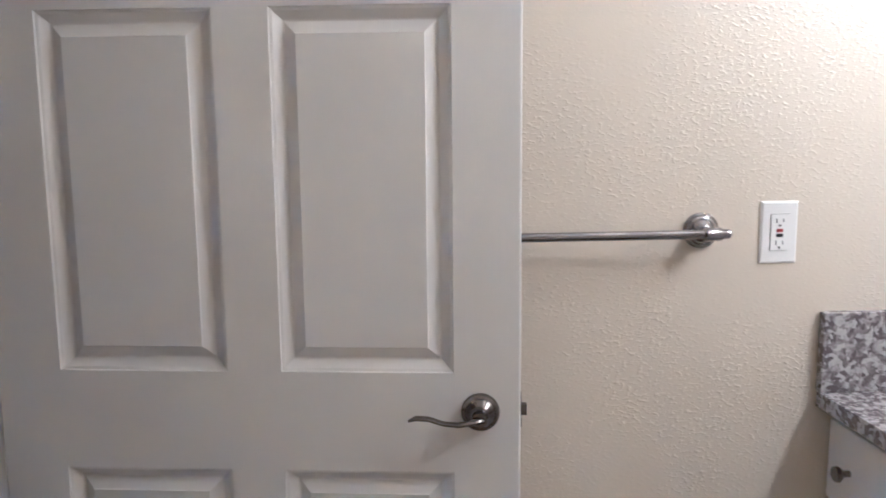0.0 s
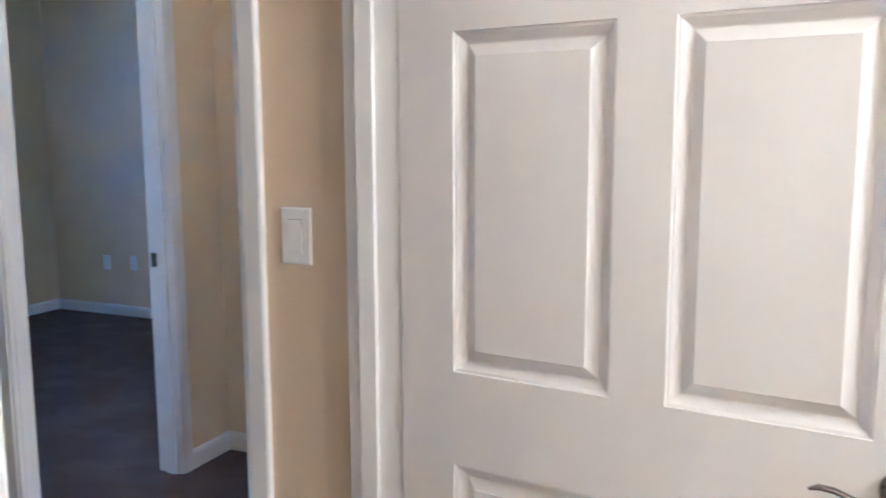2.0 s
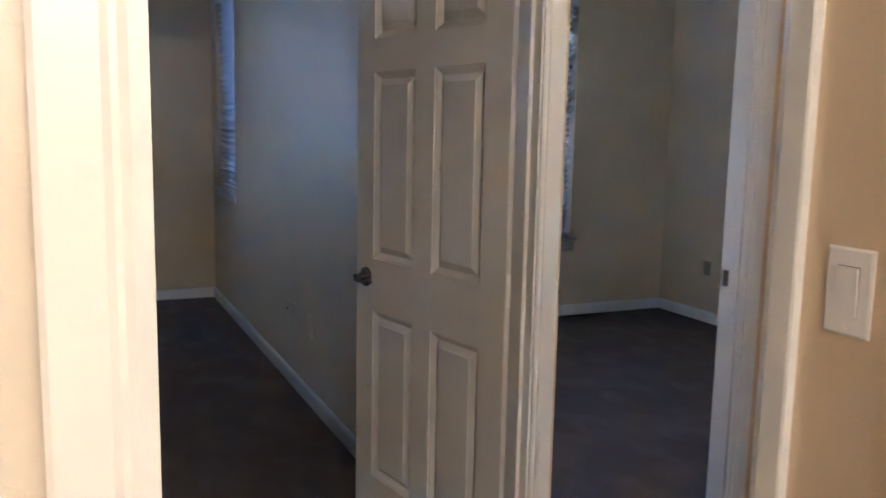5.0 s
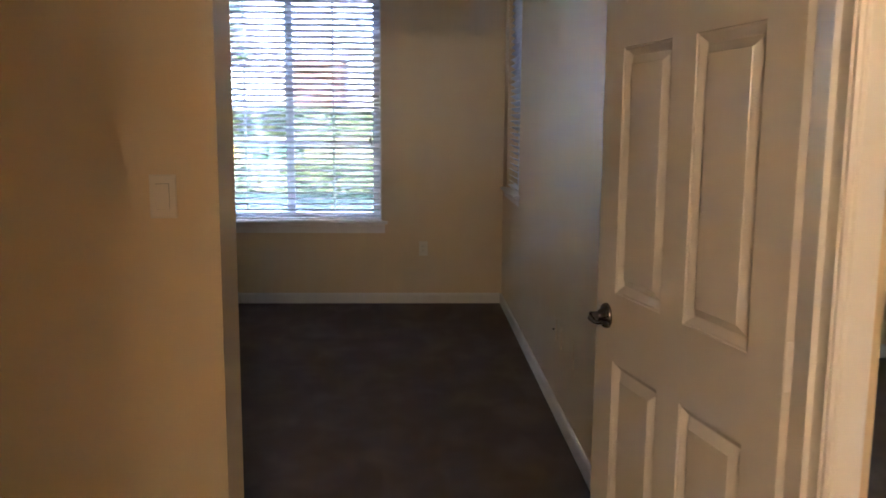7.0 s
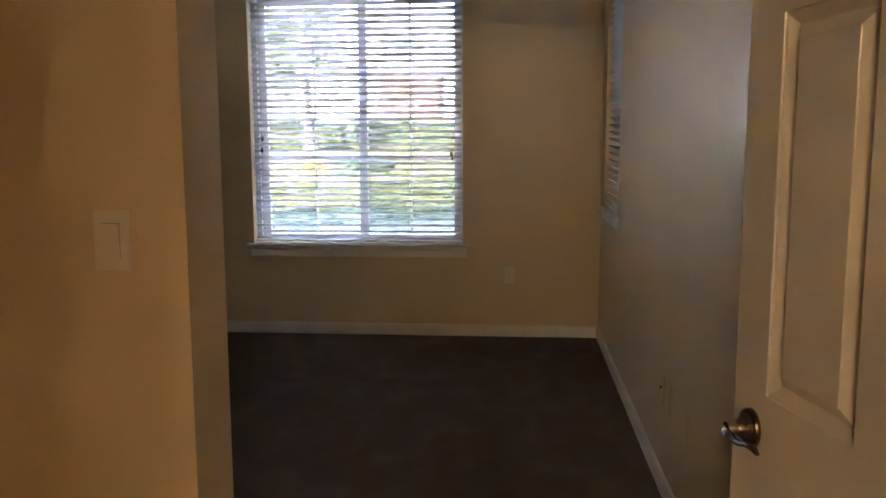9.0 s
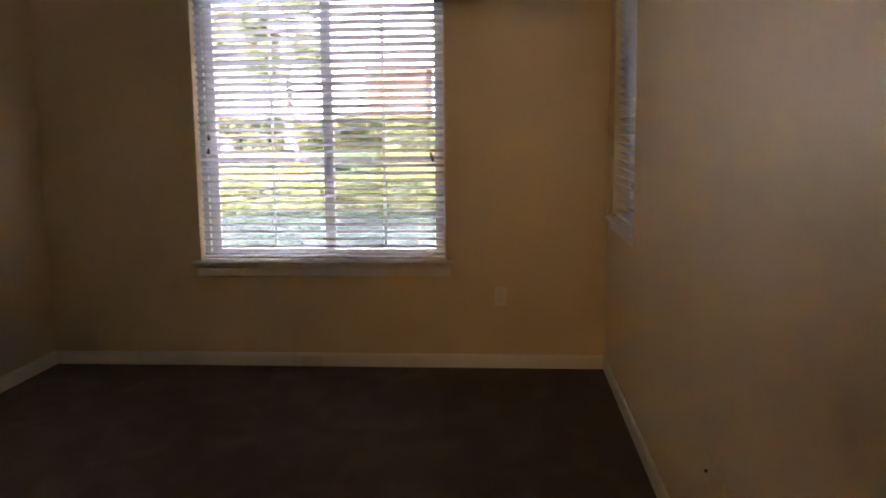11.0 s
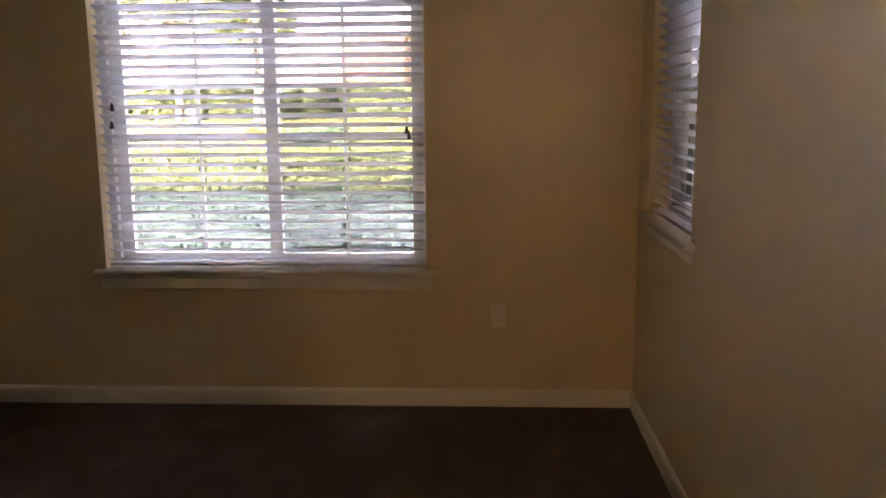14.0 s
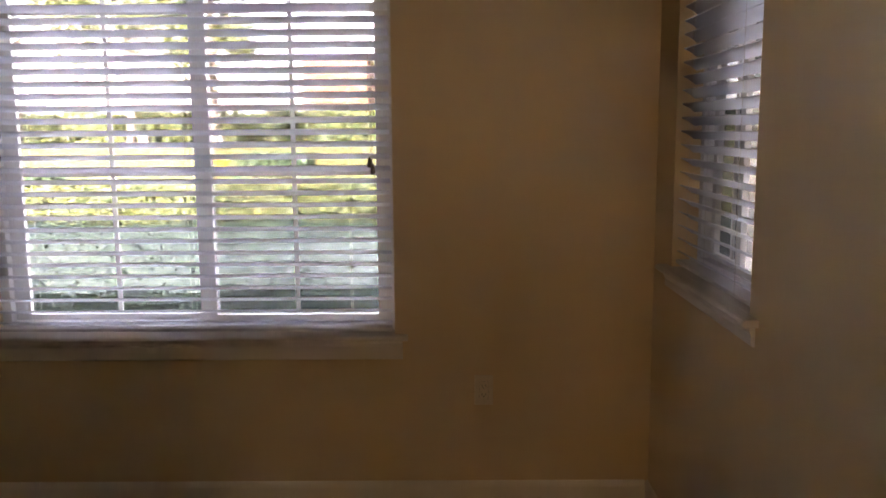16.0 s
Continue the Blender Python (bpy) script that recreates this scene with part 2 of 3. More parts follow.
# ---- mesh helpers ----
def box(bm, x0, x1, y0, y1, z0, z1, bevel=0.0, m=None):
    vs = [bm.verts.new(Vector((x, y, z))) for x in (x0, x1) for y in (y0, y1) for z in (z0, z1)]
    fs = [bm.faces.new([vs[i] for i in q]) for q in ((0, 1, 3, 2), (4, 6, 7, 5), (0, 4, 5, 1), (2, 3, 7, 6), (0, 2, 6, 4), (1, 5, 7, 3))]
    if bevel:
        es = list({e for f in fs for e in f.edges})
        out = bmesh.ops.bevel(bm, geom=es, offset=bevel, segments=2, affect="EDGES", profile=0.5)
        vs = list({v for f in out["faces"] for v in f.verts} | {v for v in vs if v.is_valid})
    if m is not None:
        bmesh.ops.transform(bm, matrix=m, verts=vs)
    return vs


def cyl(bm, a, b, r1, r2=None, n=16):
    a, b = Vector(a), Vector(b)
    r2 = r1 if r2 is None else r2
    q = (b - a).to_track_quat("Z", "Y").to_matrix()
    rings = []
    for c, r in ((a, r1), (b, r2)):
        rings.append([bm.verts.new(c + q @ Vector((r * math.cos(2 * math.pi * i / n), r * math.sin(2 * math.pi * i / n), 0))) for i in range(n)])
    for i in range(n):
        bm.faces.new((rings[0][i], rings[0][(i + 1) % n], rings[1][(i + 1) % n], rings[1][i]))
    bm.faces.new(rings[0][::-1])
    bm.faces.new(rings[1])


def lathe(bm, centre, axis, profile, n=28):
    """profile: (radius, height along axis)."""
    q = Vector(axis).to_track_quat("Z", "Y").to_matrix()
    rings = []
    for r, h in profile:
        rings.append([bm.verts.new(Vector(centre) + q @ Vector((r * math.cos(2 * math.pi * i / n), r * math.sin(2 * math.pi * i / n), h))) for i in range(n)])
    for a, b in zip(rings, rings[1:]):
        for i in range(n):
            bm.faces.new((a[i], a[(i + 1) % n], b[(i + 1) % n], b[i]))
    bm.faces.new(rings[0][::-1])
    bm.faces.new(rings[-1])


def tube(bm, pts, radii, n=12, flat=1.0):
    """A tube along pts; flat squeezes its height."""
    rings = []
    for i, p in enumerate(pts):
        d = (Vector(pts[min(i + 1, len(pts) - 1)]) - Vector(pts[max(i - 1, 0)])).normalized()
        u = d.cross(Vector((0, 0, 1)))
        u = u.normalized() if u.length > 0.01 else Vector((1, 0, 0))
        w = u.cross(d)
        rings.append([bm.verts.new(Vector(p) + radii[i] * (u * math.cos(2 * math.pi * k / n) + w * flat * math.sin(2 * math.pi * k / n))) for k in range(n)])
    for a, b in zip(rings, rings[1:]):
        for i in range(n):
            bm.faces.new((a[i], a[(i + 1) % n], b[(i + 1) % n], b[i]))
    bm.faces.new(rings[0][::-1])
    bm.faces.new(rings[-1])


def part(name, bm, material, parent=None, label="", smooth=False, m=None):
    bmesh.ops.recalc_face_normals(bm, faces=bm.faces)
    me = bpy.data.meshes.new(name)
    bm.to_mesh(me)
    bm.free()
    me.materials.append(material)
    if smooth:
        me.shade_smooth()
        me.set_sharp_from_angle(angle=radians(38))
    ob = new(name, me)
    if parent is not None:
        ob.parent = parent
    if m is not None:
        ob.matrix_basis = m
    return tagged(ob, label)


def bxpart(name, material, parent, *boxes, bevel=0.0, label="", smooth=False):
    bm = bmesh.new()
    for b in boxes:
        box(bm, *b, bevel=bevel)
    return part(name, bm, material, parent, label, smooth)


def thing(name, m, label, category, group=""):
    e = new(name)
    e.empty_display_size = 0.1
    e.matrix_basis = m
    return tagged(e, label, category, group)


def structure(name, bm_or_boxes, material, label=""):
    bm = bmesh.new()
    for b in bm_or_boxes:
        box(bm, *b)
    return tagged(part(name, bm, material, None, label), kind="structure")


# ---- the large structure ----
H = 2.74                                   # ceiling height
# bedroom: x -3.43..0, y -4.2..0; second room: x .11..3.35, y -4.75..-1.6
W1 = dict(a=-2.46, b=-0.955, z0=0.637, z1=2.435)   # window in the y=0 wall
W2 = dict(a=-0.972, b=-0.235, z0=0.925, z1=2.435)   # window in the x=0 wall
W3 = dict(a=0.42, b=2.45, z0=0.59, z1=2.435)      # window of the second room
EXT = 0.16


def wall_x(name, x0, x1, y0, y1, holes=(), label="", paint=None):
    """A wall that runs along x, with holes (a, b, z0, z1)."""
    bs, cur = [], x0
    for a, b, z0, z1 in holes:
        bs.append((cur, a, y0, y1, 0, H))
        if z0 > 0:
            bs.append((a, b, y0, y1, 0, z0))
        bs.append((a, b, y0, y1, z1, H))
        cur = b
    bs.append((cur, x1, y0, y1, 0, H))
    return structure(name, bs, paint or WALL, label)


def wall_y(name, x0, x1, y0, y1, holes=(), label="", paint=None):
    bs, cur = [], y0
    for a, b, z0, z1 in holes:
        bs.append((x0, x1, cur, a, 0, H))
        if z0 > 0:
            bs.append((x0, x1, a, b, 0, z0))
        bs.append((x0, x1, a, b, z1, H))
        cur = b
    bs.append((x0, x1, cur, y1, 0, H))
    return structure(name, bs, paint or WALL, label)


PAINT_B = "pale cream painted bathroom wall with an orange-peel texture"
PAINT = "beige painted plaster wall with an orange-peel texture"
wall_x("wall_north", -3.59, 0.11, 0, EXT, [(W1["a"], W1["b"], W1["z0"], W1["z1"])], PAINT)
wall_y("wall_west", -3.59, -3.43, -4.32, 0, (), PAINT)
wall_y("wall_east", 0, 0.11, -5.14, 0, [(W2["a"], W2["b"], W2["z0"], W2["z1"])], PAINT)
wall_x("wall_entry", -3.59, -1.215, -4.32, -4.12, (), PAINT)
wall_x("wall_doors", -2.6, 0.028, -5.26, -5.14, [(-1.6, -0.027, 0, 2.06)], PAINT)
wall_y("wall_entry_west", -2.6, -2.48, -5.14, -4.32, (), PAINT)
wall_x("wall_room_north", 0.11, 3.47, -1.6, -1.44, [(W3["a"], W3["b"], W3["z0"], W3["z1"])], PAINT)
wall_y("wall_room_east", 3.35, 3.47, -4.87, -1.6, (), PAINT)
wall_x("wall_room_south", 0.11, 3.47, -4.88, -4.765, [(0.2, 1.043, 0, 2.05)], PAINT)
wall_y("wall_alcove_east", 1.36, 1.48, -6.445, -4.88, (), PAINT)
wall_y("wall_hall_east", -0.195, -0.075, -6.445, -6.19, (), PAINT)
wall_x("wall_bath_north", -2.6, -0.1, -6.56, -6.5, [(-1.095, -0.225, 0, 2.06)], PAINT_B, WALL_B)
wall_x("wall_hall_south", -2.6, 1.48, -6.5, -6.445, [(-1.095, -0.225, 0, 2.06)], PAINT)
wall_y("wall_bath_east", -0.22, -0.1, -8.75, -6.56, (), PAINT_B, WALL_B)
wall_x("wall_bath_south", -2.4, -0.1, -8.74, -8.62, (), PAINT_B, WALL_B)
wall_y("wall_bath_west", -2.52, -2.4, -8.87, -6.56, (), PAINT_B, WALL_B)
wall_y("wall_hall_west", -2.6, -2.48, -6.445, -5.26, (), PAINT)
structure("floor", [(-3.59, 0.11, -6.5, 0.1, -0.12, 0), (0.11, 3.47, -6.5, -1.5, -0.12, 0)], CARPET, "dark brown-grey cut pile carpet with vacuum marks")
structure("floor_bathroom", [(-2.52, -0.1, -8.87, -6.5, -0.12, -0.003)], TILE, "beige sheet vinyl bathroom floor")
structure("ceiling", [(-3.59, 0.11, -8.87, EXT, H, H + 0.1), (0.11, 3.47, -8.87, -1.44, H, H + 0.1)], CEIL, "off-white textured ceiling")
structure("upper_storey", [(-22, 0.13, -9, 0.25, H + 0.1, 8.2), (0.13, 3.5, -9, -1.4, H + 0.1, 8.2)], STUCCO, "cream stucco upper storeys")
structure("wing", [(-22, -3.62, -9, 0.2, -0.2, H + 0.1)], STUCCO, "cream stucco wing of the same building")


# ---- trim ----
def baseboard(name, p, q, nrm):
    """A baseboard from p to q (2D) against a wall; nrm points into the room."""
    p, q, nv = Vector(p), Vector(q), Vector(nrm)
    prof = [(0, 0), (0.013, 0), (0.013, 0.062), (0.011, 0.072), (0.007, 0.08), (0.003, 0.084), (0, 0.084)]
    bm = bmesh.new()
    rings = [[bm.verts.new((c.x + nv.x * d, c.y + nv.y * d, z)) for d, z in prof] for c in (p, q)]
    for i in range(len(prof)):
        j = (i + 1) % len(prof)
        bm.faces.new((rings[0][i], rings[0][j], rings[1][j], rings[1][i]))
    bm.faces.new(rings[0])
    bm.faces.new(rings[1][::-1])
    return tagged(part(name, bm, TRIM, None, "white painted baseboard with a rounded top"), kind="structure")


baseboard("baseboard", (-3.417, -0.0005), (-0.013, -0.0005), (0, -1))
baseboard("baseboard", (-0.0005, -5.1), (-0.0005, -0.0005), (-1, 0))
baseboard("baseboard", (-3.4295, -4.1), (-3.4295, -0.0005), (1, 0))
baseboard("baseboard", (-3.417, -4.1195), (-1.215, -4.1195), (0, 1))
baseboard("baseboard", (-1.2145, -4.333), (-1.2145, -4.107), (1, 0))
baseboard("baseboard", (-2.48, -4.3205), (-1.202, -4.3205), (0, -1))
baseboard("baseboard", (0.1105, -4.74), (0.1105, -1.61), (1, 0))
baseboard("baseboard", (0.12, -1.6005), (3.337, -1.6005), (0, -1))
baseboard("baseboard", (3.3495, -4.74), (3.3495, -1.6005), (-1, 0))
baseboard("baseboard", (1.092, -4.8805), (1.347, -4.8805), (0, -1))
baseboard("baseboard", (1.3595, -6.44), (1.3595, -4.8805), (-1, 0))


def casing_v(bm, x, y, nx, ny, along, z1, w=0.058):
    """A vertical casing board: starts at (x, y) on the wall face, nx, ny is out of the wall, along the way it widens."""
    prof = [(0, 0), (0, 0.009), (0.006, 0.012), (0.010, 0.012), (0.015, 0.0155), (w - 0.004, 0.0165), (w, 0.014), (w, 0)]
    ax, ay = along
    rings = [[bm.verts.new((x + ax * a + nx * d, y + ay * a + ny * d, z)) for a, d in prof] for z in (0, z1)]
    k = len(prof)
    for i in range(k):
        bm.faces.new((rings[0][i], rings[0][(i + 1) % k], rings[1][(i + 1) % k], rings[1][i]))
    bm.faces.new(rings[0])
    bm.faces.new(rings[1][::-1])


def door_frame(name, axis, a, b, c0, c1, zt, stop, faces, wall_face, skip=(), w=0.058):
    """Jambs, stops and casings round an opening from a to b along axis; c0..c1 is the wall's thickness; faces: sides with casing."""
    e = tagged(new(name), "white painted door frame with moulded casing", "door frame")
    e["kind"] = "structure"
    t = 0.018

    def pb(u0, u1, v0, v1, z0, z1):
        return (u0, u1, v0, v1, z0, z1) if axis == "x" else (v0, v1, u0, u1, z0, z1)
    sides = []
    if "a" not in skip:
        sides += [pb(a, a + t, c0, c1, 0, zt)]
    if "b" not in skip:
        sides += [pb(b - t, b, c0, c1, 0, zt)]
    bxpart("jamb", TRIM, e, *sides, pb(a, b, c0, c1, zt, zt + t))
    s0, s1 = stop
    st = []
    if "a" not in skip:
        st += [pb(a + t, a + t + 0.011, s0, s1, 0, zt - 0.011)]
    if "b" not in skip:
        st += [pb(b - t - 0.011, b - t, s0, s1, 0, zt - 0.011)]
    bxpart("stop", TRIM, e, *st, pb(a + t, b - t, s0, s1, zt - 0.011, zt))
    for f in faces:
        c = c0 if f < 0 else c1
        bm = bmesh.new()
        for s, d in ((a + t - 0.005, -1), (b - t + 0.005, 1)):
            if (d < 0 and ("a" in skip or ("A", f) in skip)) or (d > 0 and ("b" in skip or ("B", f) in skip)):
                continue
            if axis == "x":
                casing_v(bm, s, c, 0, f, (d, 0), zt + 0.06, w)
            else:
                casing_v(bm, c, s, f, 0, (0, d), zt + 0.06, w)
        cc = (c, c + f * 0.014) if f > 0 else (c - 0.014, c)
        box(bm, *pb(a + t - 0.005, b - t + 0.005, cc[0], cc[1], zt + 0.005, zt + 0.06))
        part("casing", bm, TRIM, e)
    return e


door_frame("door_frame", "x", -1.6, -0.045 + 0.018, -5.26, -5.14, 2.042, (-5.225, -5.18), (-1,), None)
room_frame = door_frame("door_frame", "x", 0.19, 1.053, -4.88, -4.765, 2.042, (-4.86, -4.815), (-1,), None)
bxpart("strike_plate", NICKEL, room_frame, (1.0335, 1.035, -4.812, -4.777, 0.885, 0.943), label="brushed nickel strike plate")
door_frame("door_frame", "x", -1.095, -0.21, -6.56, -6.445, 2.042, (-6.51, -6.475), (-1, 1), None, skip=(("B", -1), ("B", 1)), w=0.05)
# cased end of the short hall wall
e = tagged(new("door_frame"), "white painted cased wall end beside the hall opening", "door frame")
e["kind"] = "structure"
bxpart("jamb", TRIM, e, (-0.2, -0.07, -6.19, -6.172, 0, H - 0.3))
bm = bmesh.new()
casing_v(bm, -0.195, -6.177, -1, 0, (0, -1), H - 0.3)
casing_v(bm, -0.075, -6.177, 1, 0, (0, -1), H - 0.3)
part("casing", bm, TRIM, e)


# ---- doors ----
def door_leaf(name, m, width, label, stile=0.113, mull=0.093, flip=1, group=""):
    """A six-panel leaf from its hinge edge (0) to its latch edge (width) along +X, faces at y = 0 and y = 0.035."""
    e = thing(name, m, label, "door", group)
    T, Z = 0.035, 2.025
    pw = (width - 2 * stile - mull) / 2
    cols = [(stile, stile + pw), (stile + pw + mull, width - stile)]
    rows = [(0.24, 0.819), (0.995, 1.60), (1.705, 1.912)]
    bm = bmesh.new()
    z0 = 0.008
    box(bm, 0, stile, 0, T, z0, Z)
    # the latch edge is eased
    ease = 0.0035
    prof = [(width - stile, 0), (width - ease, 0), (width - 0.001, 0.001), (width, ease), (width, T - ease), (width - 0.001, T - 0.001), (width - ease, T), (width - stile, T)]
    rings = [[bm.verts.new((x, y, z)) for x, y in prof] for z in (z0, Z)]
    for k in range(8):
        bm.faces.new((rings[0][k], rings[0][(k + 1) % 8], rings[1][(k + 1) % 8], rings[1][k]))
    bm.faces.new(rings[0])
    bm.faces.new(rings[1][::-1])
    zs = [z0] + [v for r in rows for v in r] + [Z]
    for i in range(0, len(zs), 2):
        box(bm, stile, width - stile, 0, T, zs[i], zs[i + 1])
    for r in rows:
        box(bm, cols[0][1], cols[1][0], 0, T, r[0], r[1])
    part("leaf", bm, DOOR, e)
    steps = [(0, 0.0), (0.001, 0.003), (0.006, 0.0045), (0.019, 0.0145), (0.021, 0.0155), (0.023, 0.0155), (0.042, 0.0035), (0.043, 0.0018)]
    for c in cols:
        for r in rows:
            bm = bmesh.new()
            last = []
            for side in (0, 1):
                prev = None
                first = None
                for ins, dep in steps:
                    y = dep if side == 0 else T - dep
                    ring = [bm.verts.new((x, y, z)) for x, z in ((c[0] + ins, r[0] + ins), (c[1] - ins, r[0] + ins), (c[1] - ins, r[1] - ins), (c[0] + ins, r[1] - ins))]
                    if prev:
                        for k in range(4):
                            bm.faces.new((prev[k], prev[(k + 1) % 4], ring[(k + 1) % 4], ring[k]))
                    else:
                        first = ring
                    prev = ring
                bm.faces.new(prev)
                last.append(first)
            for k in range(4):
                bm.faces.new((last[0][k], last[0][(k + 1) % 4], last[1][(k + 1) % 4], last[1][k]))
            part("panel", bm, DOOR, e)
    # lever sets
    hx, hz = width - 0.068, 0.928
    for s, y in ((-1, 0), (1, T)):
        h = part("door_handle", rosette(hx, y, hz, s), NICKEL, e, "brushed nickel round rose with a curved lever", True)
        bm = bmesh.new()
        yy = y + s * 0.05
        pts = [(hx, y + s * 0.02, hz), (hx, yy - s * 0.006, hz), (hx - 0.012, yy, hz - 0.001), (hx - 0.035, yy, hz - 0.006), (hx - 0.06, yy, hz - 0.004),
               (hx - 0.085, yy, hz + 0.004), (hx - 0.105, yy, hz + 0.005), (hx - 0.118, yy, hz)]
        tube(bm, pts, [0.0105, 0.0095, 0.0085, 0.007, 0.0065, 0.007, 0.007, 0.0035], 12, 0.62)
        part("lever", bm, NICKEL, h, "", True)
    bm = bmesh.new()
    box(bm, width, width + 0.0015, 0.005, 0.03, hz - 0.028, hz + 0.028)
    box(bm, width + 0.0015, width + 0.011, 0.011, 0.024, hz - 0.009, hz + 0.009)
    part("latch", bm, NICKEL, e, "brushed nickel latch plate and bolt")
    for z in (0.2, 1.0, 1.78):
        bm = bmesh.new()
        hy = -0.006 if flip > 0 else T + 0.006
        cyl(bm, (-0.004, hy, z - 0.045), (-0.004, hy, z + 0.045), 0.0065, n=12)
        box(bm, -0.0025, -0.0005, 0.002, T - 0.002, z - 0.045, z + 0.045)
        box(bm, -0.03, -0.004, hy - 0.0015, hy + 0.0015, z - 0.045, z + 0.045)
        part("hinge", bm, PLASTIC, e, "painted butt hinge")
    return e


def rosette(x, y, z, s):
    bm = bmesh.new()
    lathe(bm, (x, y, z), (0, s, 0), [(0.033, 0), (0.033, 0.004), (0.031, 0.008), (0.026, 0.0095), (0.024, 0.013), (0.018, 0.019), (0.014, 0.024), (0.0125, 0.03), (0.0125, 0.045)], 32)
    return bm


def on_line(px, py, qx, qy):
    """Pose with +X from p to q and +Y to the left of it."""
    a = math.degrees(math.atan2(qy - py, qx - px))
    return pose(px, py, 0, 0, 0, a)


door_leaf("door_1", on_line(-0.232, -6.563, -0.352, -7.463), 0.908, "white six-panel bathroom door, wide open against the towel bar wall", stile=0.113, mull=0.093, flip=-1)
door_leaf("door_2", on_line(-0.027, -5.139, -0.178, -4.393), 0.79, "white six-panel bedroom door, wide open near the wall", stile=0.11, mull=0.1, flip=1)



# ---- windows and blinds ----
def window(name, m, w, z0, z1, rows=3, label="", left=0.073, meet=(-0.02, 0.02), right=0.073, mesh=None, mesh_left=False):
    """A white sliding window in an opening w wide; local X along the wall, Y outwards from the inner face."""
    e = thing(name, m, label, "window")
    e["kind"] = "structure"
    y0, y1, f, low = 0.085, 0.15, 0.035, 0.022
    bxpart("window_frame", VINYL, e, (0, f, y0, y1, z0, z1), (w - f, w, y0, y1, z0, z1), (f, w - f, y0, y1, z0, z0 + f), (f, w - f, y0, y1, z1 - f, z1))
    s = 0.038
    mid = w / 2
    sashes = ((f, mid + meet[1], 0.118, 0.142, left - f, s), (mid + meet[0], w - f, 0.092, 0.116, meet[1] - meet[0], right - f))
    for a, b, ya, yb, sa, sb in sashes:
        sash = bxpart("sash", VINYL, e, (a, a + sa, ya, yb, z0 + f, z1 - f), (b - sb, b, ya, yb, z0 + f, z1 - f),
                      (a + sa, b - sb, ya, yb, z0 + f, z0 + f + low), (a + sa, b - sb, ya, yb, z1 - f - s, z1 - f))
        ia, ib, ja, jb = a + sa, b - sb, z0 + f + low, z1 - f - s
        yc = (ya + yb) / 2
        bars = [((ia + ib) / 2 - 0.008, (ia + ib) / 2 + 0.008, yc - 0.004, yc + 0.004, ja, jb)]
        for k in range(1, rows):
            z = z0 + (z1 - z0) * k / rows
            bars += [(ia, (ia + ib) / 2 - 0.008, yc - 0.004, yc + 0.004, z - 0.008, z + 0.008), ((ia + ib) / 2 + 0.008, ib, yc - 0.004, yc + 0.004, z - 0.008, z + 0.008)]
        bxpart("muntin", VINYL, sash, *bars)
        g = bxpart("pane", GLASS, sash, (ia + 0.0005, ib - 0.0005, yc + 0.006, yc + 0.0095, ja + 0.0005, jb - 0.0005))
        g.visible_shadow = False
    span = (f, mid + 0.02) if mesh_left else (mid + 0.02, w - f)
    bxpart("insect_screen", mesh or MESH, e, (*span, 0.1465, 0.148, z0 + f, z1 - f), label="dark insect screen")
    return e


def sill(m, w, z, label, left=0.05, right=0.05, drop=0.022):
    """Window stool with rounded nose and an apron under it."""
    e = thing("window_sill", m, label, "window sill")
    e["kind"] = "structure"
    bm = bmesh.new()
    prof = [(0.084, 0), (-0.03, 0), (-0.038, 0.003), (-0.042, 0.01), (-0.038, 0.017), (-0.03, 0.02), (0.084, 0.02)]
    xs = (-left, w + right)
    rings = [[bm.verts.new((x, y if y < 0 else -0.0005, z - 0.02 + h)) for y, h in prof] for x in xs]
    k = len(prof)
    for i in range(k - 1):
        bm.faces.new((rings[0][i], rings[0][i + 1], rings[1][i + 1], rings[1][i]))
    bm.faces.new((rings[0][k - 1], rings[0][0], rings[1][0], rings[1][k - 1]))
    bm.faces.new(rings[0])
    bm.faces.new(rings[1][::-1])
    box(bm, 0.0005, w - 0.0005, 0, 0.084, z - 0.02, z)
    part("stool", bm, TRIM, e)
    bm = bmesh.new()
    prof = [(0, 0), (-0.006, 0), (-0.010, 0.004), (-0.010, 0.028 + drop), (-0.015, 0.038 + drop), (-0.015, 0.052 + drop), (0, 0.052 + drop)]
    rings = [[bm.verts.new((x, y - 0.0005, z - 0.0725 - drop + h)) for y, h in prof] for x in (-left + 0.02, w + right - 0.02)]
    k = len(prof)
    for i in range(k):
        bm.faces.new((rings[0][i], rings[0][(i + 1) % k], rings[1][(i + 1) % k], rings[1][i]))
    bm.faces.new(rings[0])
    bm.faces.new(rings[1][::-1])
    part("apron", bm, TRIM, e)


PITCH = 0.0442


